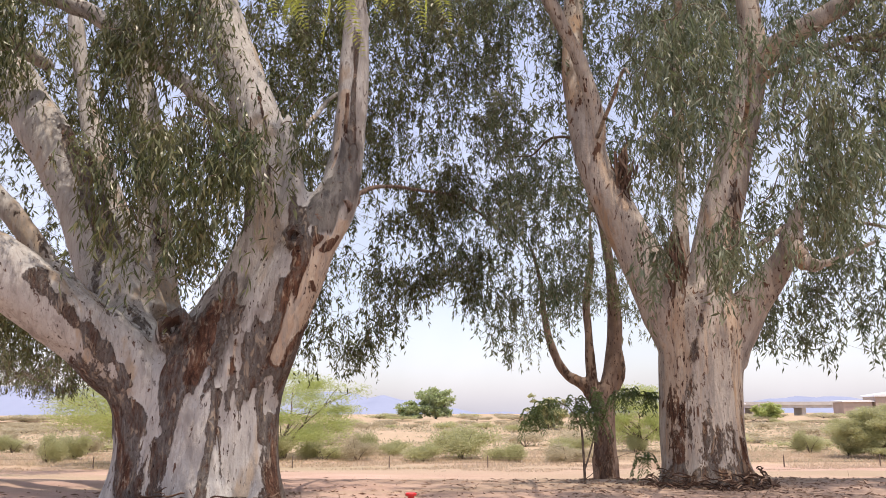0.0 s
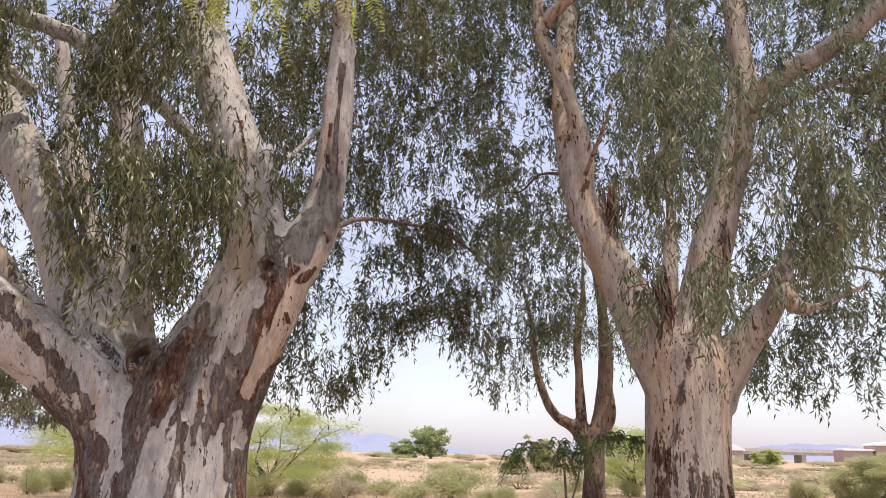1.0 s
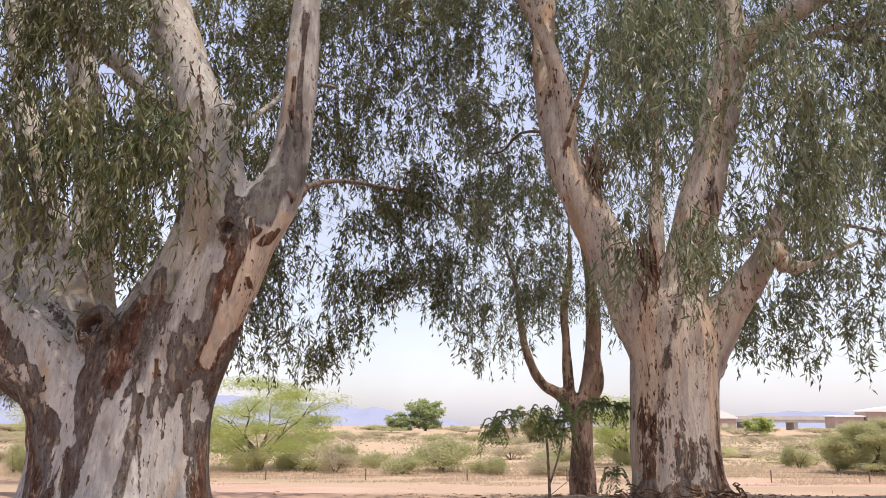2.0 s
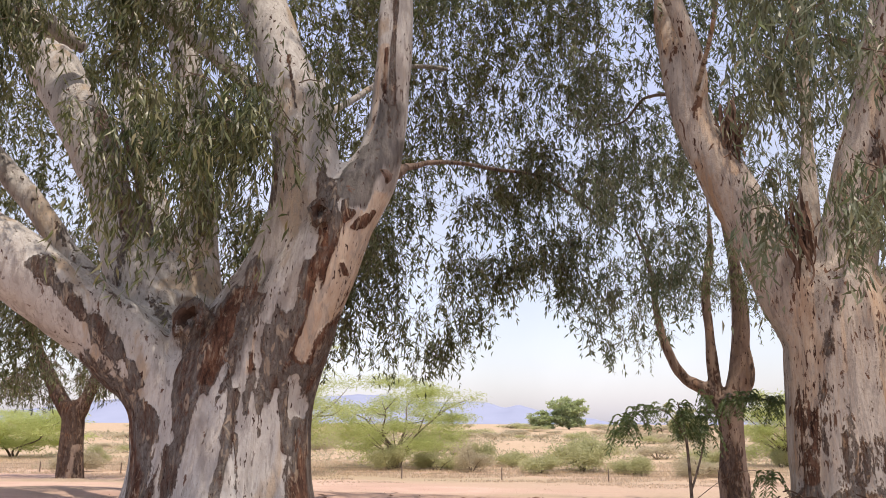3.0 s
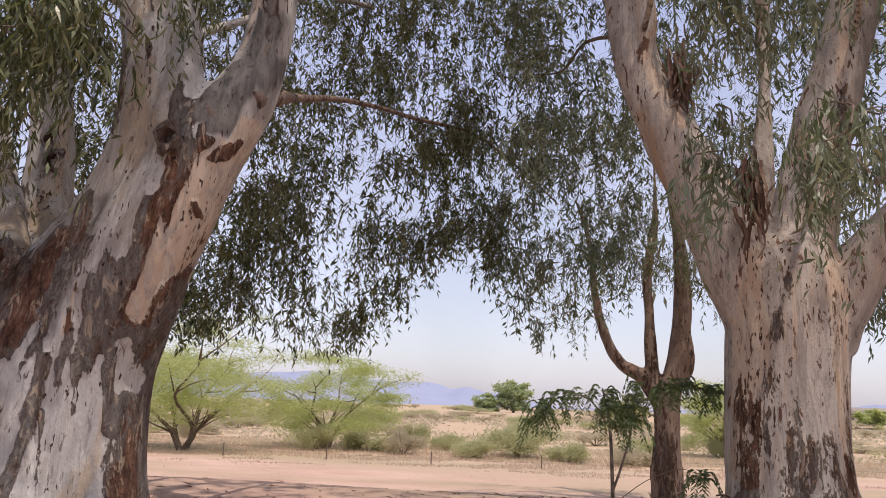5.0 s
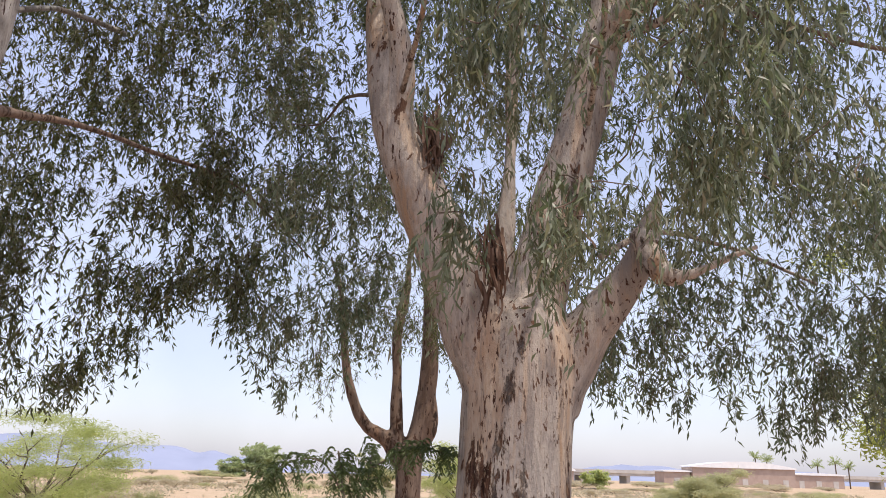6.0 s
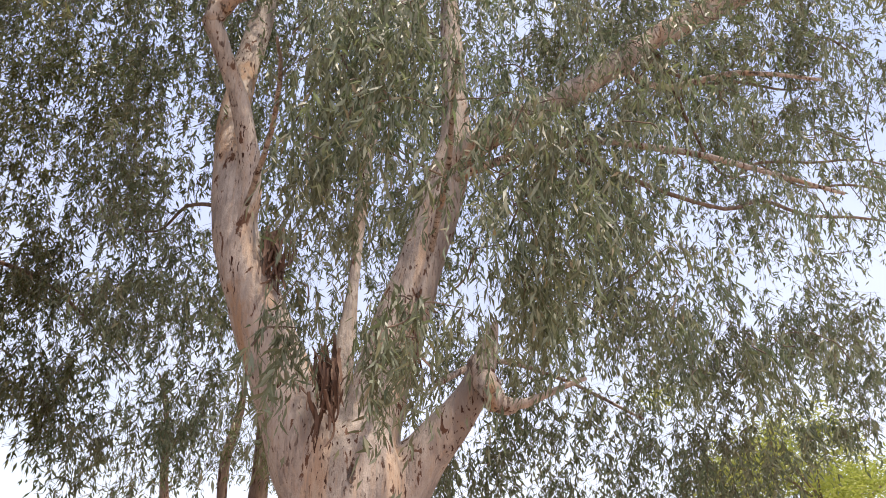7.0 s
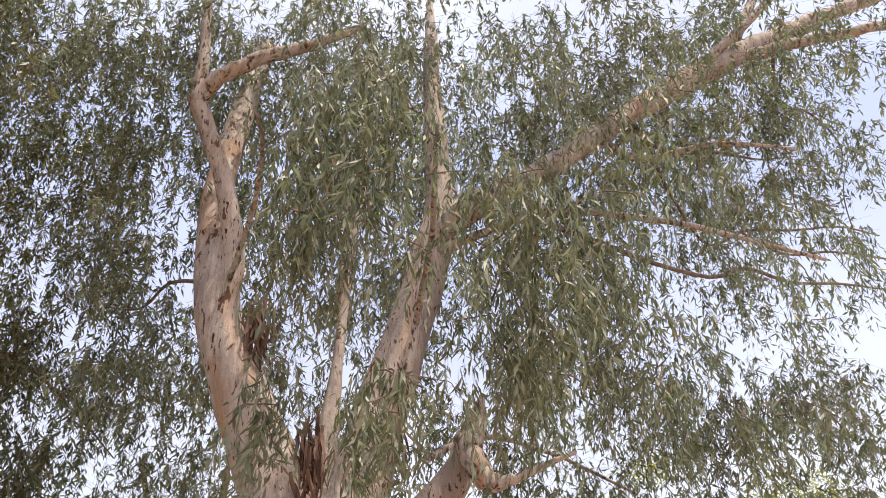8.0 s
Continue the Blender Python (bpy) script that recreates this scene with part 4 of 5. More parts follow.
branch([(3.5, 16.0, 7.4, 0.05), (3.5, 14.2, 7.6, 0.04), (3.3, 12.4, 7.4, 0.03), (3.0, 10.8, 6.6, 0.015)], right_tree, BARK_R)
# bare twigs against the sky
branch([(10.2, 14.1, 11.4, 0.05), (10.79, 14.00, 11.09, 0.045), (11.85, 14.25, 11.26, 0.04), (13.24, 14.50, 11.93, 0.035), (14.71, 14.75, 12.36, 0.025), (16.40, 15.00, 13.15, 0.012)], right_tree, TWIG)
branch([(10.6, 14.1, 11.8, 0.05), (12.65, 15.00, 9.86, 0.03), (14.26, 15.25, 10.60, 0.035), (16.19, 15.50, 11.23, 0.03), (18.18, 15.75, 11.96, 0.025), (19.95, 16.00, 12.27, 0.02)], right_tree, TWIG)
branch([(14.2, 15.25, 10.5, 0.02), (15.63, 15.50, 10.44, 0.025), (17.51, 15.75, 11.07, 0.03), (19.67, 16.00, 11.51, 0.025), (21.69, 16.25, 11.94, 0.02)], right_tree, TWIG)
branch([(14.6, 13.4, 14.8, 0.05), (15.65, 14.50, 14.26, 0.03), (16.92, 14.75, 14.56, 0.03), (17.95, 15.00, 14.45, 0.025), (18.51, 15.25, 14.08, 0.02), (18.30, 15.50, 13.19, 0.01)], right_tree, TWIG)
branch([(13.87, 15.20, 10.50, 0.02), (14.87, 15.45, 11.68, 0.018), (16.67, 15.70, 13.55, 0.015), (17.66, 15.95, 14.79, 0.01)], right_tree, TWIG)
branch([(16.89, 15.40, 13.41, 0.012), (16.65, 15.65, 12.30, 0.015), (17.33, 15.90, 11.80, 0.012), (18.63, 16.15, 10.77, 0.01)], right_tree, TWIG)
branch([(18.00, 14.80, 13.51, 0.012), (17.65, 15.05, 12.20, 0.015), (18.02, 15.30, 10.52, 0.012)], right_tree, TWIG)
branch([(8.4, 14.3, 8.8, 0.05), (11.84, 14.50, 8.56, 0.04), (13.46, 14.75, 9.18, 0.04), (14.97, 15.00, 9.31, 0.035), (16.90, 15.25, 9.79, 0.03), (18.55, 15.50, 10.12, 0.02)], right_tree, TWIG)
branch([(3.3, 16.4, 7.6, 0.04), (2.7, 17.2, 7.9, 0.03), (2.3, 18.2, 7.8, 0.02), (1.7, 19.0, 8.1, 0.01)], right_tree, TWIG)
branch([(7.0, 16.2, 5.0, 0.06), (8.4, 17.0, 5.8, 0.05), (10.4, 17.8, 5.9, 0.04), (12.6, 18.2, 5.4, 0.03)], right_tree, BARK_R)

fr = Foliage(23)
# sprays that hang before the trunk
hang_sprays(right_tree, (3.4, 4.9), (10.8, 12.4), [3.4, 2.7, 3.9, 2.8, 3.7], 8.4, 25, 316, 0.06, [(3.78, 4.14, 3.4, 5.0), (4.45, 5.0, 5.0, 7.0)], LEAF_GREY)
hang_sprays(right_tree, (4.4, 6.9), (10.4, 12.6), [3.3, 2.7, 3.4, 2.8, 3.6, 3.0, 3.7], 8.6, 26, 311, 0.14, [(4.5, 5.65, 5.0, 8.4), (3.7, 4.25, 3.2, 4.4), (2.9, 3.5, 4.4, 6.2), (5.5, 6.2, 3.6, 5.0)], LEAF_GREY)
hang_sprays(right_tree, (3.7, 7.5), (10.2, 13.2), [6.0, 5.6, 5.8], 10.8, 8, 312, 0.1, [(2.9, 3.75, 5.0, 9.0), (4.5, 5.9, 5.2, 8.6), (5.8, 7.2, 7.0, 9.2)], LEAF_GREY)
hang_sprays(right_tree, (6.4, 12.5), (10.5, 13.5), [4.2, 4.0, 3.7, 3.7, 4.0], 10.8, 30, 313, 0.2, [(5.8, 7.2, 7.0, 9.2), (7.2, 8.2, 8.4, 10.0)], LEAF_GREY)
# the mid crown
fr.curtain((1.2, 9.5), (16.7, 19.0), [5.4, 5.6, 5.2, 5.0], 13.5, 95)
fr.curtain((7.6, 10.0), (13.6, 15.2), [5.6, 5.2, 5.2], 10.0, 30)
fr.curtain((9.0, 18.0), (14.5, 17.5), [5.6, 5.4, 5.4], 13.0, 75)
# the low fringe behind and beside the trunk
fr.curtain((7.0, 16.0), (17.0, 20.0), [2.9, 2.4, 2.6, 2.1, 2.2, 2.6], 7.5, 118, low=0.15)
fr.curtain((0.2, 4.2), (19.5, 22.5), [4.8, 3.2, 2.7, 3.0, 3.8], 8.5, 58, low=0.2, gaps=1.5)
fr.curtain((0.8, 9.0), (19.0, 23.0), [7.3, 6.8, 7.0], 14.5, 112)
fr.curtain((-2.0, 18.0), (9.5, 19.0), [10.8, 10.5, 10.8], 16.5, 410)
fr.curtain((-3.0, 2.6), (15.5, 19.0), [10.6, 10.4, 10.8], 14.5, 55)
fr.curtain((2.4, 8.5), (16.5, 19.0), [11.8, 12.2, 12.8], 17.0, 60)
fr.curtain((8.0, 14.5), (12.6, 15.4), [9.0, 9.6, 10.4], 14.5, 62)
fr.curtain((12.0, 18.0), (14.5, 17.0), [3.6, 3.8, 4.0], 7.8, 52)
fr.finish(right_tree, LEAF_GREY, label="drooping curtains of narrow grey-green leaves")

# ---- the small forked tree behind ----
small_tree = thing("small_tree", (5.5, 26.3, ground_z(5.5, 26.3)), "slender forked tree with brown bark and dark leaves", "tree")
S_T = [(5.5, 26.3, -1.5, 0.55), (5.49, 26.3, -0.75, 0.4), (5.5, 26.3, 0.0, 0.35), (5.53, 26.3, 0.8, 0.33), (5.55, 26.3, 1.82, 0.36), (5.86, 26.3, 2.96, 0.25), (6.02, 26.3, 4.71, 0.22), (5.9, 26.3, 6.92, 0.21), (5.5, 26.3, 9.41, 0.16), (5.41, 26.3, 12.2, 0.12)]
S_L = [(5.4, 26.3, 1.7, 0.3), (4.9, 26.3, 2.34, 0.23), (4.24, 26.3, 2.78, 0.18), (3.8, 26.3, 3.7, 0.15), (3.56, 26.3, 4.82, 0.12), (3.5, 26.2, 5.7, 0.08), (3.3, 26.0, 6.6, 0.05), (3.0, 25.7, 7.3, 0.025)]
S_M = [(5.22, 26.3, 2.1, 0.18), (5.1, 26.3, 2.97, 0.17), (5.09, 26.3, 4.13, 0.14), (5.06, 26.3, 5.31, 0.14), (5.31, 26.3, 6.92, 0.12), (5.29, 26.3, 9.41, 0.07)]
S_ST = [(5.95, 26.3, 2.2, 0.14), (6.12, 26.2, 2.7, 0.15), (6.14, 26.2, 3.2, 0.12), (6.06, 26.25, 3.9, 0.05)]
fused_trunk("trunk", [S_T, S_L, S_M, S_ST], BARK_S, 0.04, [((5.4, 0.6), (5.4, -1.0), 0.3, 0.5)], 0.28, (0.01, 0.0), small_tree, 29.0)
fs = Foliage(31)
fs.curtain((1.8, 8.6), (24.2, 27.6), [3.4, 3.0, 3.9, 4.6, 4.3, 3.9, 3.5], 9.5, 78, 0.18, 0.035, low=0.2)
fs.finish(small_tree, LEAF_GUM, label="hanging dark green leaves")


# ---- the distant leaning tree ----
far_tree = thing("gum_tree", (-22.5, 36.0, ground_z(-22.5, 36.0)), "shaded gum tree with a short dark forked trunk", "tree")
F_T = [(-21.6, 36.0, -1.6, 0.62), (-21.75, 36.0, 0.31, 0.52), (-21.66, 36.0, 1.58, 0.5), (-21.8, 36.0, 2.3, 0.45)]
F_L = [(-21.8, 36.0, 1.7, 0.4), (-22.53, 36.0, 2.87, 0.32), (-23.19, 36.0, 4.18, 0.27), (-24.2, 36.0, 6.34, 0.2), (-25.5, 36.0, 9.0, 0.1)]
F_R = [(-21.55, 36.0, 1.6, 0.4), (-20.83, 36.0, 2.6, 0.31), (-20.2, 36.0, 3.9, 0.26), (-19.3, 36.0, 5.74, 0.19), (-18.5, 36.0, 8.5, 0.1)]
F_T, F_L, F_R = ([(x - 0.85 - 0.12 * max(z, 0), y, z, r) for x, y, z, r in limb] for limb in (F_T, F_L, F_R))
# mostly dark rough bark, which also stands in for the shade on this trunk
fused_trunk("trunk", [F_T, F_L, F_R], BARK_S, 0.06, [((-22.2, 0.3), (-22.2, -1.2), 0.1, -0.7)], 0.8, (0.01, 0.0), far_tree, 37.0)
ff = Foliage(41)
ff.curtain((-28.0, -16.0), (33.5, 38.5), [2.0, 1.6, 2.3, 2.8, 2.2, 2.2, 2.8], 11.0, 150, 0.26, 0.05, low=0.3, size=0.9, length=(0.4, 1.3))
ff.finish(far_tree, LEAF_GUM, 0.012)


# ---- small-leaved trees and shrubs ----
def cloud(lobes, count, size, rng, flat=0.6, slim=0.45, droop=0.25):
    """Small leaves scattered through soft lobes: (x, y, z, rx, ry, rz)."""
    lobes = np.array(lobes)
    vol = (lobes[:, 3] * lobes[:, 4] * lobes[:, 5]) ** 0.8
    k = rng.choice(len(lobes), count, p=vol / vol.sum())
    d = unit(rng.normal(0, 1, (count, 3))) * (rng.uniform(0.0, 1, count) ** 0.55)[:, None]
    d *= 1 + 0.25 * np.sin(d[:, :1] * 9 + lobes[k, :1] * 5) * np.cos(d[:, 1:2] * 8 + lobes[k, 2:3] * 3)
    base = lobes[k, :3] + d * lobes[k, 3:]
    way = unit(rng.normal(0, 1, (count, 3)) * (1, 1, flat) - (0, 0, droop))
    return leaf_quads(base, way, rng.uniform(0.6, 1.4, count) * size, rng.uniform(0.6, 1.3, count) * size * slim, rng)


def mesquite(name, place, width, height, seed, leaf, label, category, count=9000, size=0.3, stems=4, group="", layers=40, low=0.34, slim=0.14):
    """A many-stemmed dryland tree: low forking dark stems that spread and carry an airy crown in feathery layers.
    low: where the crown begins, as a share of the height."""
    rng = np.random.default_rng(seed)
    z0 = ground_z(*place)
    tree = thing(name, (*place, z0), label, category, group)
    lobes, thick = [], 0.034 * height ** 0.7
    for s in range(stems):
        a = 2 * math.pi * (s + rng.uniform(-0.3, 0.3)) / stems
        r = width * rng.uniform(0.3, 0.42)
        h = height * rng.uniform(0.5, 0.8)
        turn = rng.uniform(-0.5, 0.5)
        p = [(0.12 * math.cos(a), 0.12 * math.sin(a), -0.15, thick), (0.16 * r * math.cos(a - turn), 0.16 * r * math.sin(a - turn), 0.24 * h, 0.8 * thick),
             (0.45 * r * math.cos(a + turn), 0.45 * r * math.sin(a + turn), 0.52 * h, 0.55 * thick), (0.75 * r * math.cos(a), 0.75 * r * math.sin(a), 0.8 * h, 0.32 * thick), (r * math.cos(a), r * math.sin(a), h, 0.006)]
        limbs = [p]
        for f in range(7):
            q = np.array(p[1 + f % 3][:3]) * rng.uniform(0.95, 1.1)
            b = a + rng.uniform(-1.3, 1.3)
            e = q + np.array((math.cos(b), math.sin(b), rng.uniform(0.25, 1.0))) * height * rng.uniform(0.18, 0.4)
            m = (q + e) / 2 + rng.normal(0, 0.1, 3) * height * 0.2
            limbs.append([(*q, 0.34 * thick), (*m, 0.22 * thick), (*e, 0.005)])
            lobes.append((*e, width * rng.uniform(0.07, 0.15), width * rng.uniform(0.07, 0.15), height * rng.uniform(0.045, 0.10)))
        part("stem", tubes_mesh("stem", limbs, 7, 4, 0.16, rng), TWIG, tree)
    for i in range(layers):                       # layers over a broad dome, thinner and lower towards the rim
        a, u = rng.uniform(0, 6.283), rng.uniform(0, 1) ** 0.6
        r = 0.44 * width * u
        top = height * (0.94 - 0.42 * u * u)
        z = top - (top - low * height) * rng.uniform(0, 1) ** 1.25
        lobes.append((r * math.cos(a), r * math.sin(a), z, width * rng.uniform(0.09, 0.19), width * rng.uniform(0.09, 0.19), height * rng.uniform(0.05, 0.11)))
    v, q = cloud(lobes, count, size, rng, 0.5, slim, 0.35)
    v[:, 2] = np.maximum(v[:, 2], 0.05)
    part("crown", raw_mesh("crown", v, q), leaf, tree)["kind"] = "stuff"
    return tree


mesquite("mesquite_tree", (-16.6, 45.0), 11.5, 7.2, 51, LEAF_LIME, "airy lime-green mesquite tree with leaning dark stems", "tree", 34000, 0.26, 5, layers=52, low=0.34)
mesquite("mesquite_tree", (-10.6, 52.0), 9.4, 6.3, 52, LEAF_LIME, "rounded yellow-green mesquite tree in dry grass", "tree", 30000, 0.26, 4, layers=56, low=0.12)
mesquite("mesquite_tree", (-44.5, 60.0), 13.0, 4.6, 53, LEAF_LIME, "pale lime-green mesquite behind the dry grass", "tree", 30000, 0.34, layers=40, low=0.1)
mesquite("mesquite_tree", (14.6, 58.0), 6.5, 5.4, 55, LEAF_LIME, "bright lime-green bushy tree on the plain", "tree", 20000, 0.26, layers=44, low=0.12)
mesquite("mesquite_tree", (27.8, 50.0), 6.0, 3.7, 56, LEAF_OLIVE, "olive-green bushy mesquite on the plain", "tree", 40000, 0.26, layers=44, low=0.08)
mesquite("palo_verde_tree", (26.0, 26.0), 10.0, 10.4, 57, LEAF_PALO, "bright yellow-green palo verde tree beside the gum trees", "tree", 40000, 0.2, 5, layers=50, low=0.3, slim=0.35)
mesquite("cottonwood_tree", (-2.0, 205.0), 9.0, 8.4, 58, LEAF_HAZED_GREEN, "round mid-green tree alone on the plain", "tree", 7000, 0.7, 5, layers=46, low=0.1, slim=0.5)
mesquite("cottonwood_tree", (-8.5, 203.0), 6.5, 4.6, 59, LEAF_HAZED_GREEN, "low green tree on the plain", "tree", 5000, 0.7, 4, layers=34, low=0.1, slim=0.5)
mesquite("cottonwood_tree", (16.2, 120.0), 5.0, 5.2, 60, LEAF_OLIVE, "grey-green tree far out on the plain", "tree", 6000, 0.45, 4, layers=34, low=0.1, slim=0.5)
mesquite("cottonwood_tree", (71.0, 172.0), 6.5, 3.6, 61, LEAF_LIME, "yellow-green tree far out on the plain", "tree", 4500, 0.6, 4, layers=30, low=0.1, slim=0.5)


def shrub_mesh(seed, count, size):
    rng = np.random.default_rng(seed)
    lobes = [(rng.uniform(-0.5, 0.5), rng.uniform(-0.5, 0.5), rng.uniform(0.25, 0.6), rng.uniform(0.25, 0.5), rng.uniform(0.25, 0.5), rng.uniform(0.2, 0.42)) for _ in range(7)]
    v, q = cloud(lobes, count, size, rng, 1.0, 0.22, -0.3)
    v[:, 2] = np.maximum(v[:, 2], 0.0)
    return raw_mesh("foliage", v, q)


def shrub_stems(seed):
    rng = np.random.default_rng(seed)
    limbs = []
    for _ in range(6):
        a, r = rng.uniform(0, 6.28), rng.uniform(0.2, 0.6)
        limbs.append([(0, 0, -0.05, 0.02), (0.4 * r * math.cos(a), 0.4 * r * math.sin(a), 0.3, 0.013), (r * math.cos(a), r * math.sin(a), rng.uniform(0.5, 0.8), 0.004)])
    return tubes_mesh("stem_tangle", limbs, 4, 3)


SHRUBS = [(shrub_mesh(70 + i, 6000, 0.10), shrub_stems(80 + i)) for i in range(4)] + [(shrub_mesh(74 + i, 1100, 0.17), shrub_stems(84 + i)) for i in range(4)]


def build_shrubs():
    rng = random.Random(9)
    made = {}
    spots = [(-7.5, 50.0, 2.4, 1.3), (1.2, 50.5, 3.0, 2.3), (7.4, 47.0, 2.4, 1.2), (9.0, 55.0, 2.0, 1.4), (31.0, 55.0, 3.0, 1.1), (36.0, 62.0, 4.0, 2.2), (-28.0, 44.0, 2.0, 1.3)]
    for _ in range(20):                           # a loose belt of bushes behind the straw
        y = rng.uniform(48, 64)
        spots.append((rng.uniform(-0.62, 0.78) * y, y, rng.uniform(1.1, 2.0), rng.uniform(1.1, 2.1)))
    near = len(spots)
    for _ in range(110):
        y = rng.uniform(62, 166)
        spots.append((rng.uniform(-0.62, 0.75) * y, y, rng.uniform(1.6, 4.4), rng.uniform(0.6, 1.4)))
    for _ in range(46):                           # scrub along the lip of the bank
        spots.append((rng.uniform(-90, 120), rng.uniform(166, 173), rng.uniform(2.2, 5.0), rng.uniform(0.7, 1.3)))
    for _ in range(70):
        y = rng.uniform(174, 320)
        spots.append((rng.uniform(-0.6, 0.75) * y, y, rng.uniform(3.0, 7.0), rng.uniform(0.9, 1.9)))
    for i, (x, y, w, h) in enumerate(spots):
        k = i % 4 + (0 if i < near else 4)
        m = Matrix.LocRotScale((x, y, ground_z(x, y)), Euler((0, 0, rng.uniform(0, 6.28))), (w, w, h))
        if k not in made:
            ob = thing("shrub", (0, 0, 0), "grey-green desert shrub in dry grass", "shrub", "shrubs on the plain")
            part("foliage", SHRUBS[k][0], LEAF_SHRUB if k in (2, 5, 6, 7) else LEAF_OLIVE, ob)
            part("stem_tangle", SHRUBS[k][1], TWIG, ob)["kind"] = "stuff"
            ob.matrix_basis = m
            made[k] = ob
        else:
            c = copy_thing(made[k], m)
            c.scale = (w, w, h)


build_shrubs()


# ---- the sapling between the trees ----
def build_sapling():
    rng = np.random.default_rng(91)
    ob = thing("sapling", (2.98, 16.1, ground_z(2.98, 16.1)), "thin sapling with drooping feathery dark green leaves", "sapling")
    stems = [[(2.98, 16.1, -0.1, 0.03), (2.97, 16.1, 0.6, 0.026), (2.94, 16.1, 1.2, 0.022), (2.84, 16.1, 1.75, 0.012)],
             [(2.97, 16.1, 0.25, 0.02), (3.1, 16.12, 0.6, 0.018), (3.25, 16.15, 1.1, 0.015), (3.35, 16.2, 1.75, 0.01)],
             [(2.95, 16.1, 1.15, 0.014), (2.6, 16.0, 1.6, 0.011), (2.1, 15.9, 1.55, 0.007), (1.8, 15.85, 1.2, 0.004)],
             [(3.3, 16.2, 1.5, 0.014), (3.7, 16.25, 1.72, 0.01), (4.1, 16.3, 1.85, 0.008), (4.6, 16.3, 1.7, 0.004)],
             [(3.0, 16.1, 0.1, 0.007), (3.5, 16.15, 0.45, 0.006), (4.0, 16.1, 0.62, 0.005), (4.35, 16.1, 0.45, 0.004)]]
    for s in stems:
        under(part("stem", tubes_mesh("stem", [s], 6, 5), TWIG), ob)
    tips = []
    for s in stems:
        c = spline(s, 6)
        tips += [c[i, :3] for i in range(len(c) // 3, len(c)) if c[i, 2] > 1.15 or (s is stems[4] and i > len(c) - 4)]
    for f in range(140):
        p = tips[rng.integers(len(tips))] + rng.normal(0, 0.05, 3)
        a = rng.uniform(0, 6.28)
        ln = rng.uniform(0.25, 0.5)
        t = np.linspace(0, 1, 14)
        out = np.stack((np.cos(a) * ln * 0.7 * t, np.sin(a) * ln * 0.7 * t, 0.10 * np.sin(t * 3) - ln * 0.75 * t ** 1.8), -1)
        base = np.repeat(p + out, 2, axis=0)
        d = unit(np.gradient(out, axis=0))
        side = unit(np.cross(d, (0, 0, 1.0)))
        sgn = np.tile((1, -1), 14)[:, None]
        way = unit(np.repeat(side, 2, axis=0) * sgn + np.repeat(d, 2, axis=0) * 0.7 - (0, 0, 0.35))
        v, q = leaf_quads(base, way, rng.uniform(0.07, 0.125, 28), np.full(28, 0.028), rng)
        under(part("leaf_frond", raw_mesh("leaf_frond", v, q), LEAF_DARK), ob)


build_sapling()


# ---- the feathery branch overhead ----
def build_overhang():
    rng = np.random.default_rng(131)
    ob = thing("mesquite_tree", (-4.6, 0.8, ground_z(-4.6, 0.8)), "mesquite with an overhanging limb and feathery yellow-green fronds", "tree")
    under(part("trunk", tubes_mesh("trunk", [[(-4.6, 0.8, -0.2, 0.16), (-4.5, 0.85, 0.9, 0.13), (-4.2, 1.0, 1.9, 0.11), (-3.7, 1.3, 2.8, 0.09)]], 10, 6, 0.1, rng), TWIG), ob)
    limbs = [[(-3.7, 1.3, 2.8, 0.08), (-2.8, 1.9, 3.6, 0.06), (-1.7, 2.6, 3.95, 0.04), (-0.75, 3.0, 3.82, 0.022), (0.0, 3.15, 3.66, 0.01)],
             [(-1.4, 2.75, 3.92, 0.02), (-0.9, 3.1, 3.75, 0.014), (-0.45, 3.25, 3.62, 0.006)],
             [(-3.9, 1.15, 2.5, 0.07), (-4.8, 1.4, 3.6, 0.05), (-5.6, 1.2, 4.6, 0.03), (-6.2, 1.0, 5.2, 0.01)]]
    paths = []
    for limb in limbs:
        under(part("limb", tubes_mesh("limb", [limb], 7, 6, 0.08, rng), TWIG), ob)
        paths.append(spline(limb, 10)[:, :3])
    spots = [paths[0][i] for i in range(24, 41, 2)] + [paths[1][i] for i in range(4, 21, 3)] + [paths[2][i] for i in range(10, 31, 2)]
    for p in spots:
        for _ in range(2):
            a, ln, n = rng.uniform(0, 6.28), rng.uniform(0.26, 0.42), 22
            t = np.linspace(0, 1, n)
            rib = p + np.stack((np.cos(a) * 0.4 * ln * t, np.sin(a) * 0.4 * ln * t, -ln * t ** 1.2), -1)
            d = unit(np.gradient(rib, axis=0))
            side = unit(np.cross(d, (math.sin(a), -math.cos(a), 0.2)))
            base = np.repeat(rib, 2, axis=0)
            way = unit(np.repeat(side, 2, axis=0) * np.tile((1, -1), n)[:, None] + np.repeat(d, 2, axis=0) * 0.45)
            v, q = leaf_quads(base, way, np.repeat(0.055 * np.sin(0.25 + t * 2.6), 2), np.full(2 * n, 0.011), rng)
            under(part("leaf_frond", raw_mesh("leaf_frond", v, q), LEAF_PALO), ob)


build_overhang()


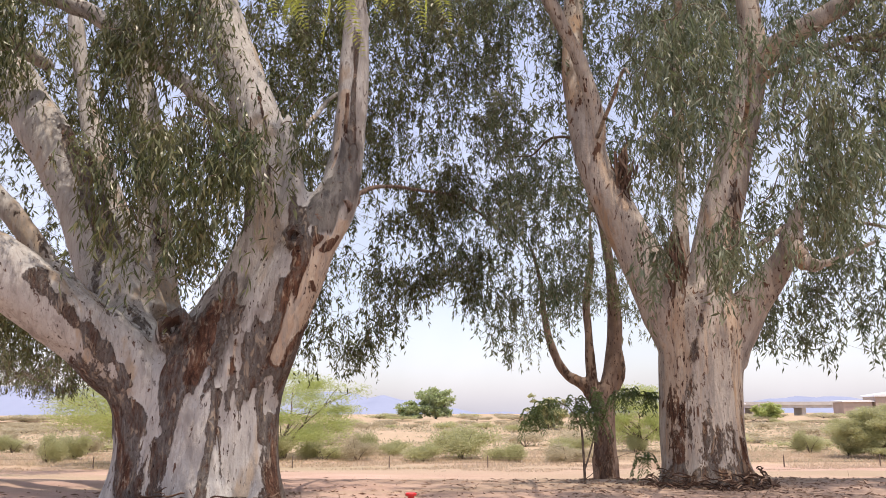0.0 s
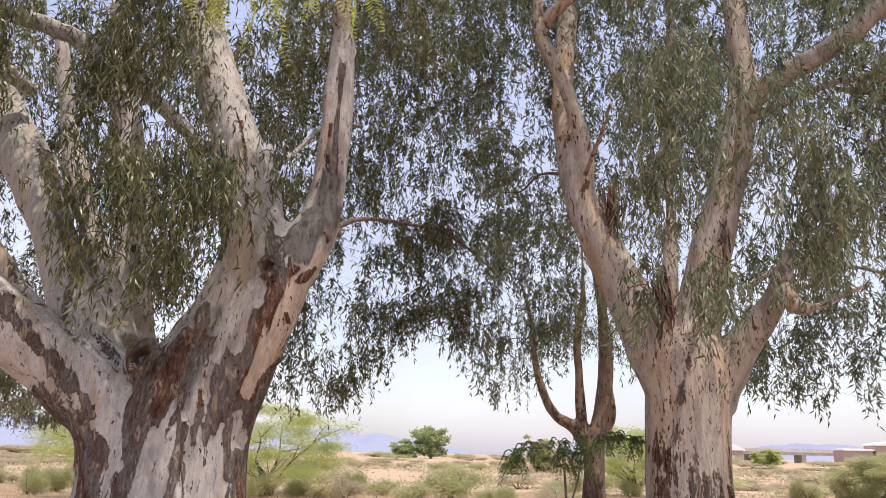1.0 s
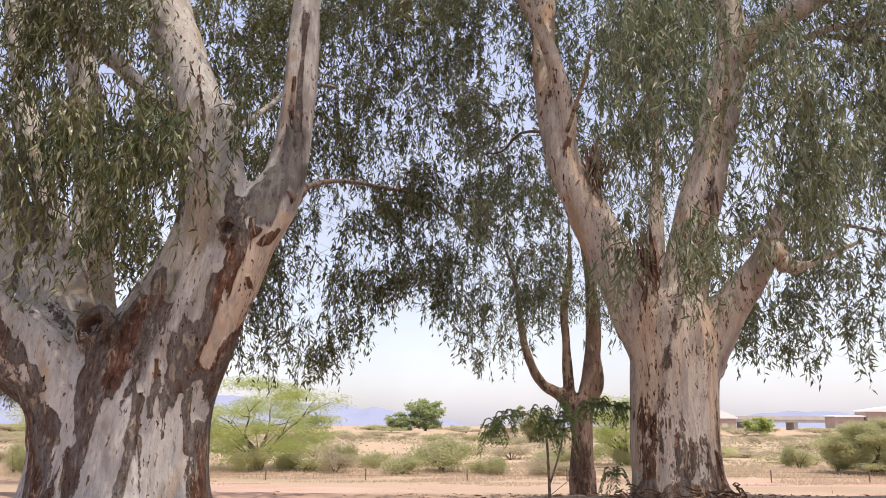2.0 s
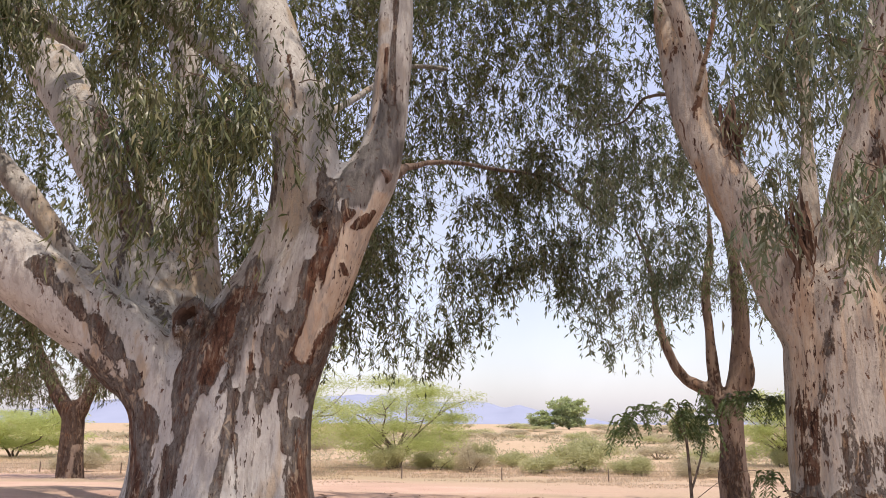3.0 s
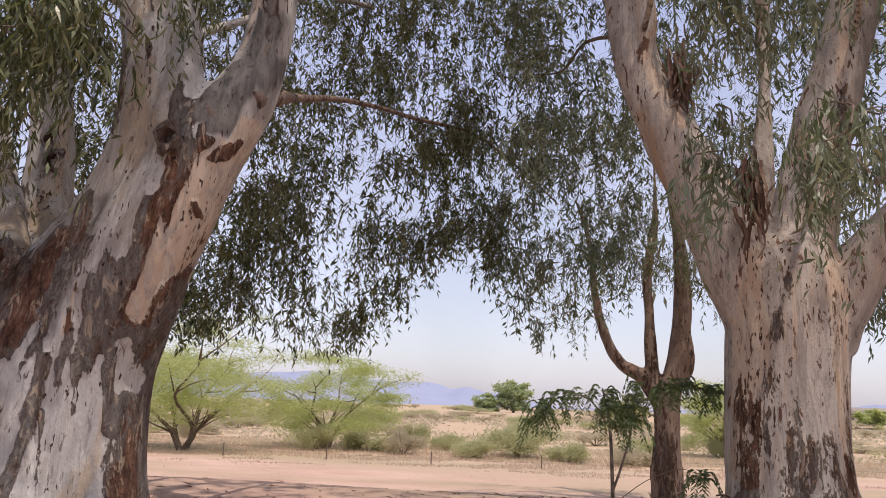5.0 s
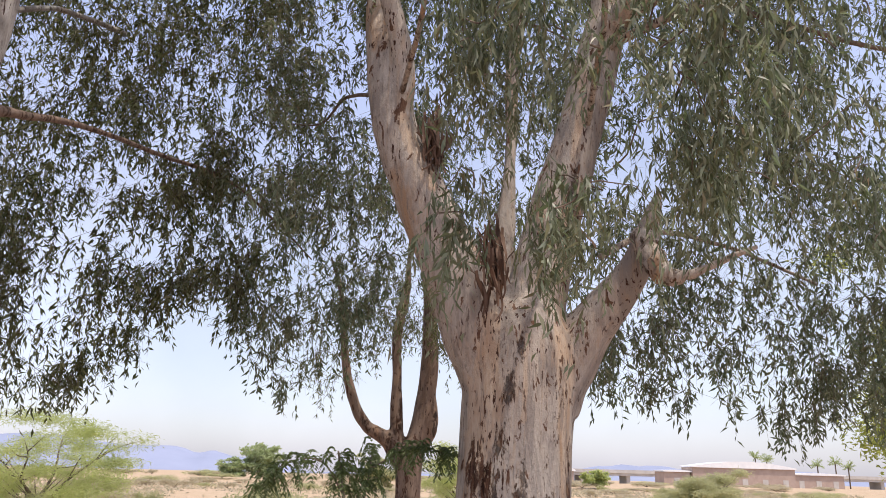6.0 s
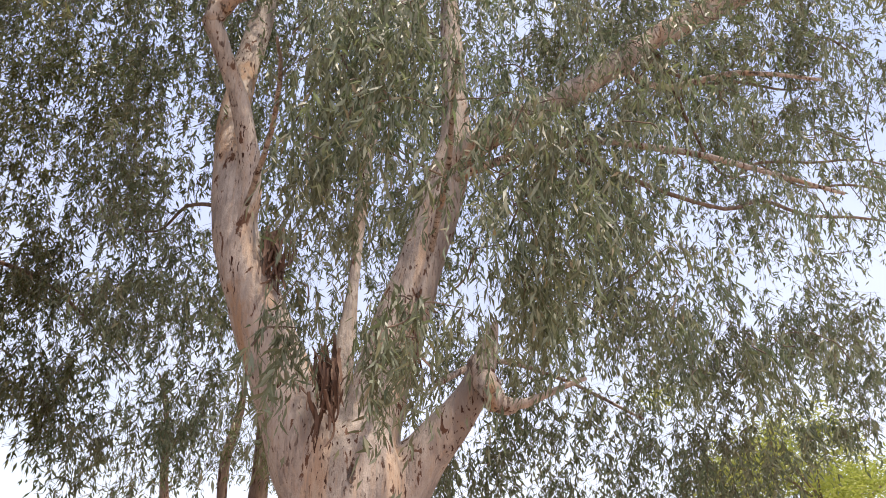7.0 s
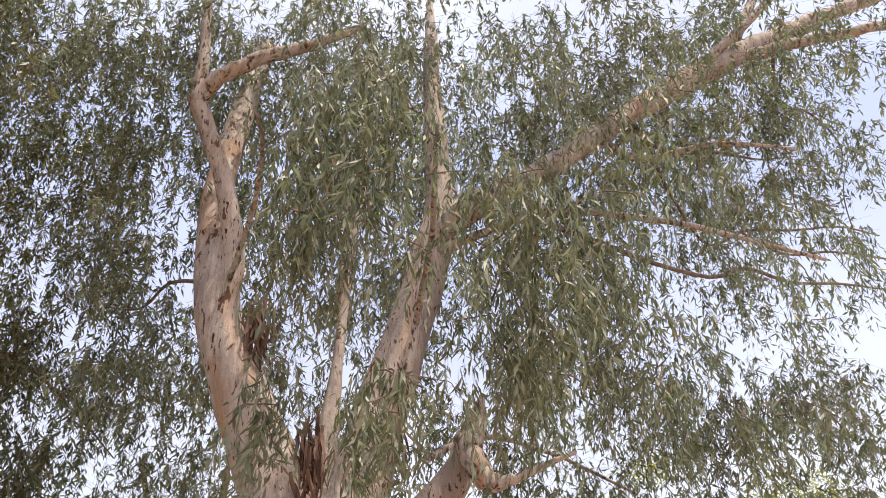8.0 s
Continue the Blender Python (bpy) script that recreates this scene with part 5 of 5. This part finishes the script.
# ---- grass and litter ----
def build_grass():
    rng = np.random.default_rng(95)
    n = 60000
    y = 21 + 78 * rng.uniform(0, 1, n) ** 1.6
    x = rng.uniform(-0.75, 0.85, n) * (y + 4)
    dense = rng.uniform(0, 1, n) < np.clip((y - 19) / 10, 0.05, 1)
    keep = dense & np.array([noise.noise((a * 0.12, b * 0.3, 2.0)) > -0.12 for a, b in zip(x, y)])
    x, y = x[keep], y[keep]
    z = np.array([ground_z(a, b) for a, b in zip(x, y)])
    m = len(x)
    base = np.stack((x, y, z - 0.02), -1)
    way = unit(np.stack((rng.normal(0, 0.9, m), rng.normal(0, 0.9, m), 0.5 * np.ones(m)), -1))
    ln = rng.uniform(0.03, 0.08, m) * np.where(y > 44, 1.8, 1.0)
    v, q = leaf_quads(base, way, ln, rng.uniform(0.012, 0.03, m), rng)
    # knee-high straw at the edge of the field
    n = 120000
    sy = 34 + 26 * rng.uniform(0, 1, n) ** 0.8
    sx = rng.uniform(-0.72, 0.82, n) * (sy + 4)
    keep = np.array([noise.noise((a * 0.16, b * 0.35, 9.0)) + 0.4 * noise.noise((a * 0.9, b * 0.9, 3.0)) + 0.05 * (b - 42) > -0.05 for a, b in zip(sx, sy)])
    sx, sy = sx[keep], sy[keep]
    sm = len(sx)
    sz = np.array([ground_z(a, b) for a, b in zip(sx, sy)])
    sway = unit(np.stack((rng.normal(0, 0.35, sm), rng.normal(0, 0.35, sm), np.ones(sm)), -1))
    sv, _q = leaf_quads(np.stack((sx, sy, sz - 0.02), -1), sway, rng.uniform(0.06, 0.24, sm) * np.clip((sy - 30) / 14, 0.35, 1), rng.uniform(0.02, 0.05, sm), rng)
    v = np.vstack((v, sv))
    q = np.arange(len(v)).reshape(-1, 4)
    # scrubby tufts across the field
    n = 70000
    ty = 46 + 120 * rng.uniform(0, 1, n) ** 1.3
    tx = rng.uniform(-0.7, 0.8, n) * ty
    keep = np.array([noise.noise((a * 0.1, b * 0.22, 6.0)) + 0.5 * noise.noise((a * 0.5, b * 0.5, 1.0)) > 0.02 for a, b in zip(tx, ty)])
    tx, ty = tx[keep], ty[keep]
    m = len(tx)
    tz = np.array([ground_z(a, b) for a, b in zip(tx, ty)])
    tway = unit(np.stack((rng.normal(0, 1.0, m), rng.normal(0, 1.0, m), rng.uniform(0.1, 0.8, m)), -1))
    tv, _q = leaf_quads(np.stack((tx, ty, tz), -1), tway, rng.uniform(0.15, 0.5, m) * ty / 70, rng.uniform(0.06, 0.16, m) * ty / 70, rng)
    tagged(part("low_brush", raw_mesh("low_brush", tv, np.arange(len(tv)).reshape(-1, 4)), LEAF_SHRUB), "low grey-tan scrub covering the field", "scrub", kind="stuff")
    tagged(part("dry_grass", raw_mesh("dry_grass", v, q), STRAW), "straw-coloured dry grass over the plain", "grass", kind="stuff")
    n = 3800
    c = rng.integers(0, 2, n)
    x = np.where(c == 0, -3.8, 5.4) + rng.normal(0, 2.6, n)
    y = np.where(c == 0, 12.0, 15.0) + rng.normal(0, 1.9, n)
    z = np.array([ground_z(a, b) for a, b in zip(x, y)])
    way = unit(rng.normal(0, 1, (n, 3)) * (1, 1, 0.12))
    v, q = leaf_quads(np.stack((x, y, z + 0.012), -1), way, rng.uniform(0.05, 0.22, n), rng.uniform(0.015, 0.04, n), rng)
    tagged(part("leaf_litter", raw_mesh("leaf_litter", v, q), LITTER), "fallen dry leaves and bark under the gum trees", "litter", kind="stuff")


build_grass()


def strip_mesh(seed, length, width):
    """A curled strip of shed bark with thickness."""
    rng = np.random.default_rng(seed)
    bm = bmesh.new()
    rows = []
    for i in range(6):
        t = i / 5
        w = width * (0.6 + 0.4 * math.sin(t * 3.0 + 0.3)) * rng.uniform(0.8, 1.2)
        x = length * (t - 0.5)
        z = 0.10 * length * math.sin(t * 4 + seed)
        rows.append([bm.verts.new((x, s * w * 0.5, z + c)) for s, c in ((-1, 0.3 * w), (0, 0.0), (1, 0.3 * w), (0, -0.012))])
    for a, b in zip(rows, rows[1:]):
        for i in range(4):
            bm.faces.new((a[i], a[(i + 1) % 4], b[(i + 1) % 4], b[i]))
    bm.faces.new(rows[0])
    bm.faces.new(rows[-1][::-1])
    me = bpy.data.meshes.new("bark_strip")
    bm.to_mesh(me)
    bm.free()
    me.materials.append(SHRED)
    return me


STRIPS = [strip_mesh(i, 0.40, 0.05) for i in range(5)]


def shreds(tree, place, count, spread, seed, upright):
    """Shed bark caught in a fork or heaped at the foot: each strip is a part."""
    rng = random.Random(seed)
    for i in range(count):
        p = Vector(place) + Vector([rng.gauss(0, s) for s in spread])
        e = Euler((rng.uniform(-0.6, 0.6), upright + rng.uniform(-0.6, 0.6), rng.uniform(0, 6.28)))
        ob = new("bark_strip", STRIPS[i % 5])
        ob.parent = tree
        ob.matrix_parent_inverse = Matrix.Translation(tree.location).inverted()
        ob.matrix_basis = Matrix.LocRotScale(p, e, [rng.uniform(0.6, 1.4)] * 3)


shreds(right_tree, (4.83, 15.05, 4.4), 90, (0.10, 0.07, 0.27), 1, 1.45)
shreds(right_tree, (4.04, 15.8, 6.6), 64, (0.10, 0.08, 0.24), 2, 1.4)
shreds(right_tree, (6.35, 15.5, 5.5), 14, (0.06, 0.05, 0.4), 3, 1.45)


def heap(tree, centre, radius, arc, count, seed):
    rng = random.Random(seed)
    for i in range(count):
        a = rng.uniform(*arc)
        r = radius + rng.uniform(-0.08, 0.3)
        x, y = centre[0] + r * math.cos(a), centre[1] + r * math.sin(a)
        z = ground_z(x, y) + 0.02 + max(0.0, 0.26 * (1 - (r - radius) / 0.25)) * rng.uniform(0, 1)
        ob = new("bark_strip", STRIPS[i % 5])
        ob.parent = tree
        ob.matrix_parent_inverse = Matrix.Translation(tree.location).inverted()
        ob.matrix_basis = Matrix.LocRotScale((x, y, z), Euler((rng.uniform(-0.3, 0.3), rng.uniform(-0.25, 0.25), a + 1.57 + rng.uniform(-0.5, 0.5))), [rng.uniform(0.45, 1.0)] * 3)


heap(right_tree, (5.4, 15.9), 1.12, (3.3, 6.1), 170, 6)
heap(small_tree, (5.5, 26.3), 0.5, (3.2, 6.2), 46, 8)
heap(left_tree, (-3.9, 12.9), 1.25, (3.5, 6.1), 90, 7)


# ---- fence, marker, road bridge, hall and hills ----
def build_fence():
    fence = thing("wire_fence", (0, 42.0, -1.3), "low rusty steel post and wire fence in the grass", "fence")
    posts = []
    for i in range(15):
        x, y = -34 + 5.2 * i, 42.0 + 0.3 * math.sin(i * 1.7)
        z = ground_z(x, y)
        bm = bmesh.new()
        bmesh.ops.create_cone(bm, cap_ends=True, segments=6, radius1=0.035, radius2=0.032, depth=0.7, matrix=Matrix.Translation((x, y, z + 0.25)))
        bmesh.ops.create_cone(bm, cap_ends=True, segments=6, radius1=0.03, radius2=0.012, depth=0.05, matrix=Matrix.Translation((x, y, z + 0.62)))
        under(part("post", bm, RUST), fence)
        posts.append((x, y, z))
    for h in (0.28, 0.52):
        under(part("wire", tubes_mesh("wire", [[(x, y, z + h, 0.003) for x, y, z in posts]], 4, 3), RUST), fence)


build_fence()


def lathe(profile, segments=20):
    bm = bmesh.new()
    rings = [[bm.verts.new((r * math.cos(6.2832 * i / segments), r * math.sin(6.2832 * i / segments), z)) for i in range(segments)] for r, z in profile]
    for a, b in zip(rings, rings[1:]):
        for i in range(segments):
            bm.faces.new((a[i], a[(i + 1) % segments], b[(i + 1) % segments], b[i]))
    bm.faces.new(rings[0][::-1])
    bm.faces.new(rings[-1])
    return bm


marker = thing("red_marker", (-0.42, 11.7, ground_z(-0.42, 11.7)), "small red plastic marker cap standing on bare soil", "marker")
part("post", lathe([(0.05, -0.1), (0.05, 0.2), (0.055, 0.215)]), RED, marker)
part("cap", lathe([(0.055, 0.216), (0.085, 0.222), (0.088, 0.25), (0.07, 0.265), (0.03, 0.268)]), RED, marker)


def box(bm, x0, x1, y0, y1, z0, z1):
    vs = [bm.verts.new((x, y, z)) for z in (z0, z1) for x, y in ((x0, y0), (x1, y0), (x1, y1), (x0, y1))]
    for f in ((0, 3, 2, 1), (4, 5, 6, 7), (0, 1, 5, 4), (1, 2, 6, 5), (2, 3, 7, 6), (3, 0, 4, 7)):
        bm.faces.new([vs[i] for i in f])


def build_bridge():
    bridge = thing("road_bridge", (200, 344, 0), "long pale concrete road bridge across the plain", "bridge")
    bm = bmesh.new()
    box(bm, 104, 470, 344, 354, 3.4, 4.9)
    deck = under(part("deck", bm, CONCRETE), bridge)
    bm = bmesh.new()
    box(bm, 104, 470, 343.6, 344.0, 4.5, 6.0)
    part("parapet", bm, CONCRETE, deck)
    for i in range(16):
        bm = bmesh.new()
        box(bm, 113 + 22 * i, 114.8 + 22 * i, 345, 353, -0.3, 3.4)
        under(part("pier", bm, CONCRETE), bridge)


build_bridge()


def build_hall(name, x0, x1, y0, y1, wall, rise, label):
    hall = thing(name, (x0, y0, 0), label, "building")
    bm = bmesh.new()
    box(bm, x0, x1, y0, y1, -0.3, wall)
    wall_part = under(part("wall", bm, WALL_TAN), hall)
    bm = bmesh.new()
    n = 12
    top = []
    for i in range(n + 1):
        t = i / n
        x, z = x0 - 0.6 + (x1 - x0 + 1.2) * t, wall + 0.02 + rise * math.sin(math.pi * t)
        top.append([bm.verts.new((x, y0 - 0.6, wall + 0.02)), bm.verts.new((x, y1 + 0.6, wall + 0.02)), bm.verts.new((x, y1 + 0.6, z + 0.5)), bm.verts.new((x, y0 - 0.6, z + 0.5))])
    for a, b in zip(top, top[1:]):
        for i in range(4):
            bm.faces.new((a[i], b[i], b[(i + 1) % 4], a[(i + 1) % 4]))
    bm.faces.new(top[0])
    bm.faces.new(top[-1][::-1])
    bmesh.ops.recalc_face_normals(bm, faces=bm.faces)
    under(part("roof", bm, WHITE_METAL), hall)
    doors = max(1, int((x1 - x0) / 8))
    for i in range(doors):
        x = x0 + (x1 - x0) * (i + 0.5) / doors
        bm = bmesh.new()
        box(bm, x - 1.2, x + 1.2, y0 - 0.08, y0 + 0.1, 0.0, 3.0)
        part("door", bm, CONCRETE, wall_part)


build_hall("warehouse", 165, 211, 300, 309, 7.2, 2.2, "long brown-walled hall with a low white roof")
build_hall("warehouse", 153.0, 164.2, 301, 309, 5.2, 0.3, "small flat-roofed annexe beside the hall")
build_hall("warehouse", 211.8, 236, 303, 312, 5.2, 0.5, "low wing with a white parapet beside the hall")
build_hall("arched_hall", 108, 128, 335, 355, 4.8, 3.4, "far hall with a white arched roof")


def palm(x, y, h, seed):
    rng = np.random.default_rng(seed)
    ob = thing("palm_tree", (x, y, 0), "far palm tree with a shaggy crown", "tree", "palms by the hall")
    part("trunk", tubes_mesh("trunk", [[(0, 0, -0.2, 0.35), (0.1, 0, h * 0.5, 0.3), (0, 0, h, 0.28)]], 8, 3), TWIG, ob)
    fr_v = []
    for _ in range(26):
        a, e = rng.uniform(0, 6.28), rng.uniform(-0.5, 1.2)
        base = np.repeat(np.array([[0, 0, h]]), 10, 0) + np.linspace(0, 2.6, 10)[:, None] * np.array((math.cos(a) * math.cos(e), math.sin(a) * math.cos(e), math.sin(e)))
        v, _q = leaf_quads(base, unit(rng.normal(0, 0.4, (10, 3)) + (math.cos(a), math.sin(a), e - 0.4)), np.full(10, 1.3), np.full(10, 0.28), rng)
        fr_v.append(v)
    v = np.vstack(fr_v)
    part("crown", raw_mesh("crown", v, np.arange(len(v)).reshape(-1, 4)), LEAF_HAZED_GREEN, ob)["kind"] = "stuff"


for i, (x, y, h) in enumerate(((214, 332, 13.0), (221, 334, 12.0), (247, 334, 10.5), (258, 336, 12.0), (264, 335, 10.0))):
    palm(x, y, h, 120 + i)


def mountains(name, distance, x0, x1, bumps, seed, label):
    """A ridge of hills seen across the plain, with a long back slope."""
    n = 150
    verts = []
    for i in range(n + 1):
        x = x0 + (x1 - x0) * i / n
        h = 4 + sum(a * math.exp(-((x - c) / w) ** 2) for c, w, a in bumps)
        h += 7 * noise.noise((x * 0.012, seed, 0)) + 3 * noise.noise((x * 0.05, seed, 2))
        h = max(h, 2)
        for k in range(6):
            t = k / 5
            dx = 30 * noise.noise((x * 0.01, k * 0.7, seed))
            verts.append((x + dx * t, distance + 520 * t, -6 + (h + 6) * math.sin(t * math.pi / 2) ** 1.2))
    i, k = np.meshgrid(np.arange(n), np.arange(5), indexing="ij")
    q = np.stack((i * 6 + k, (i + 1) * 6 + k, (i + 1) * 6 + k + 1, i * 6 + k + 1), -1).reshape(-1, 4)
    tagged(part(name, raw_mesh(name, np.array(verts), q, True), MOUNTAIN_HAZE), label, "mountains", kind="structure")


mountains("backdrop_hills", 2300, -2400, 260, [(-1500, 700, 100), (-700, 330, 70), (-330, 150, 45), (-200, 40, 26), (-110, 60, 34), (0, 90, 14)], 1.0, "mountains on the horizon, distance haze in their pale blue")
mountains("backdrop_hills", 2600, 260, 2600, [(900, 300, 26), (1400, 260, 52), (1750, 260, 30), (2200, 300, 50)], 5.0, "low hills on the horizon, distance haze in their pale blue")
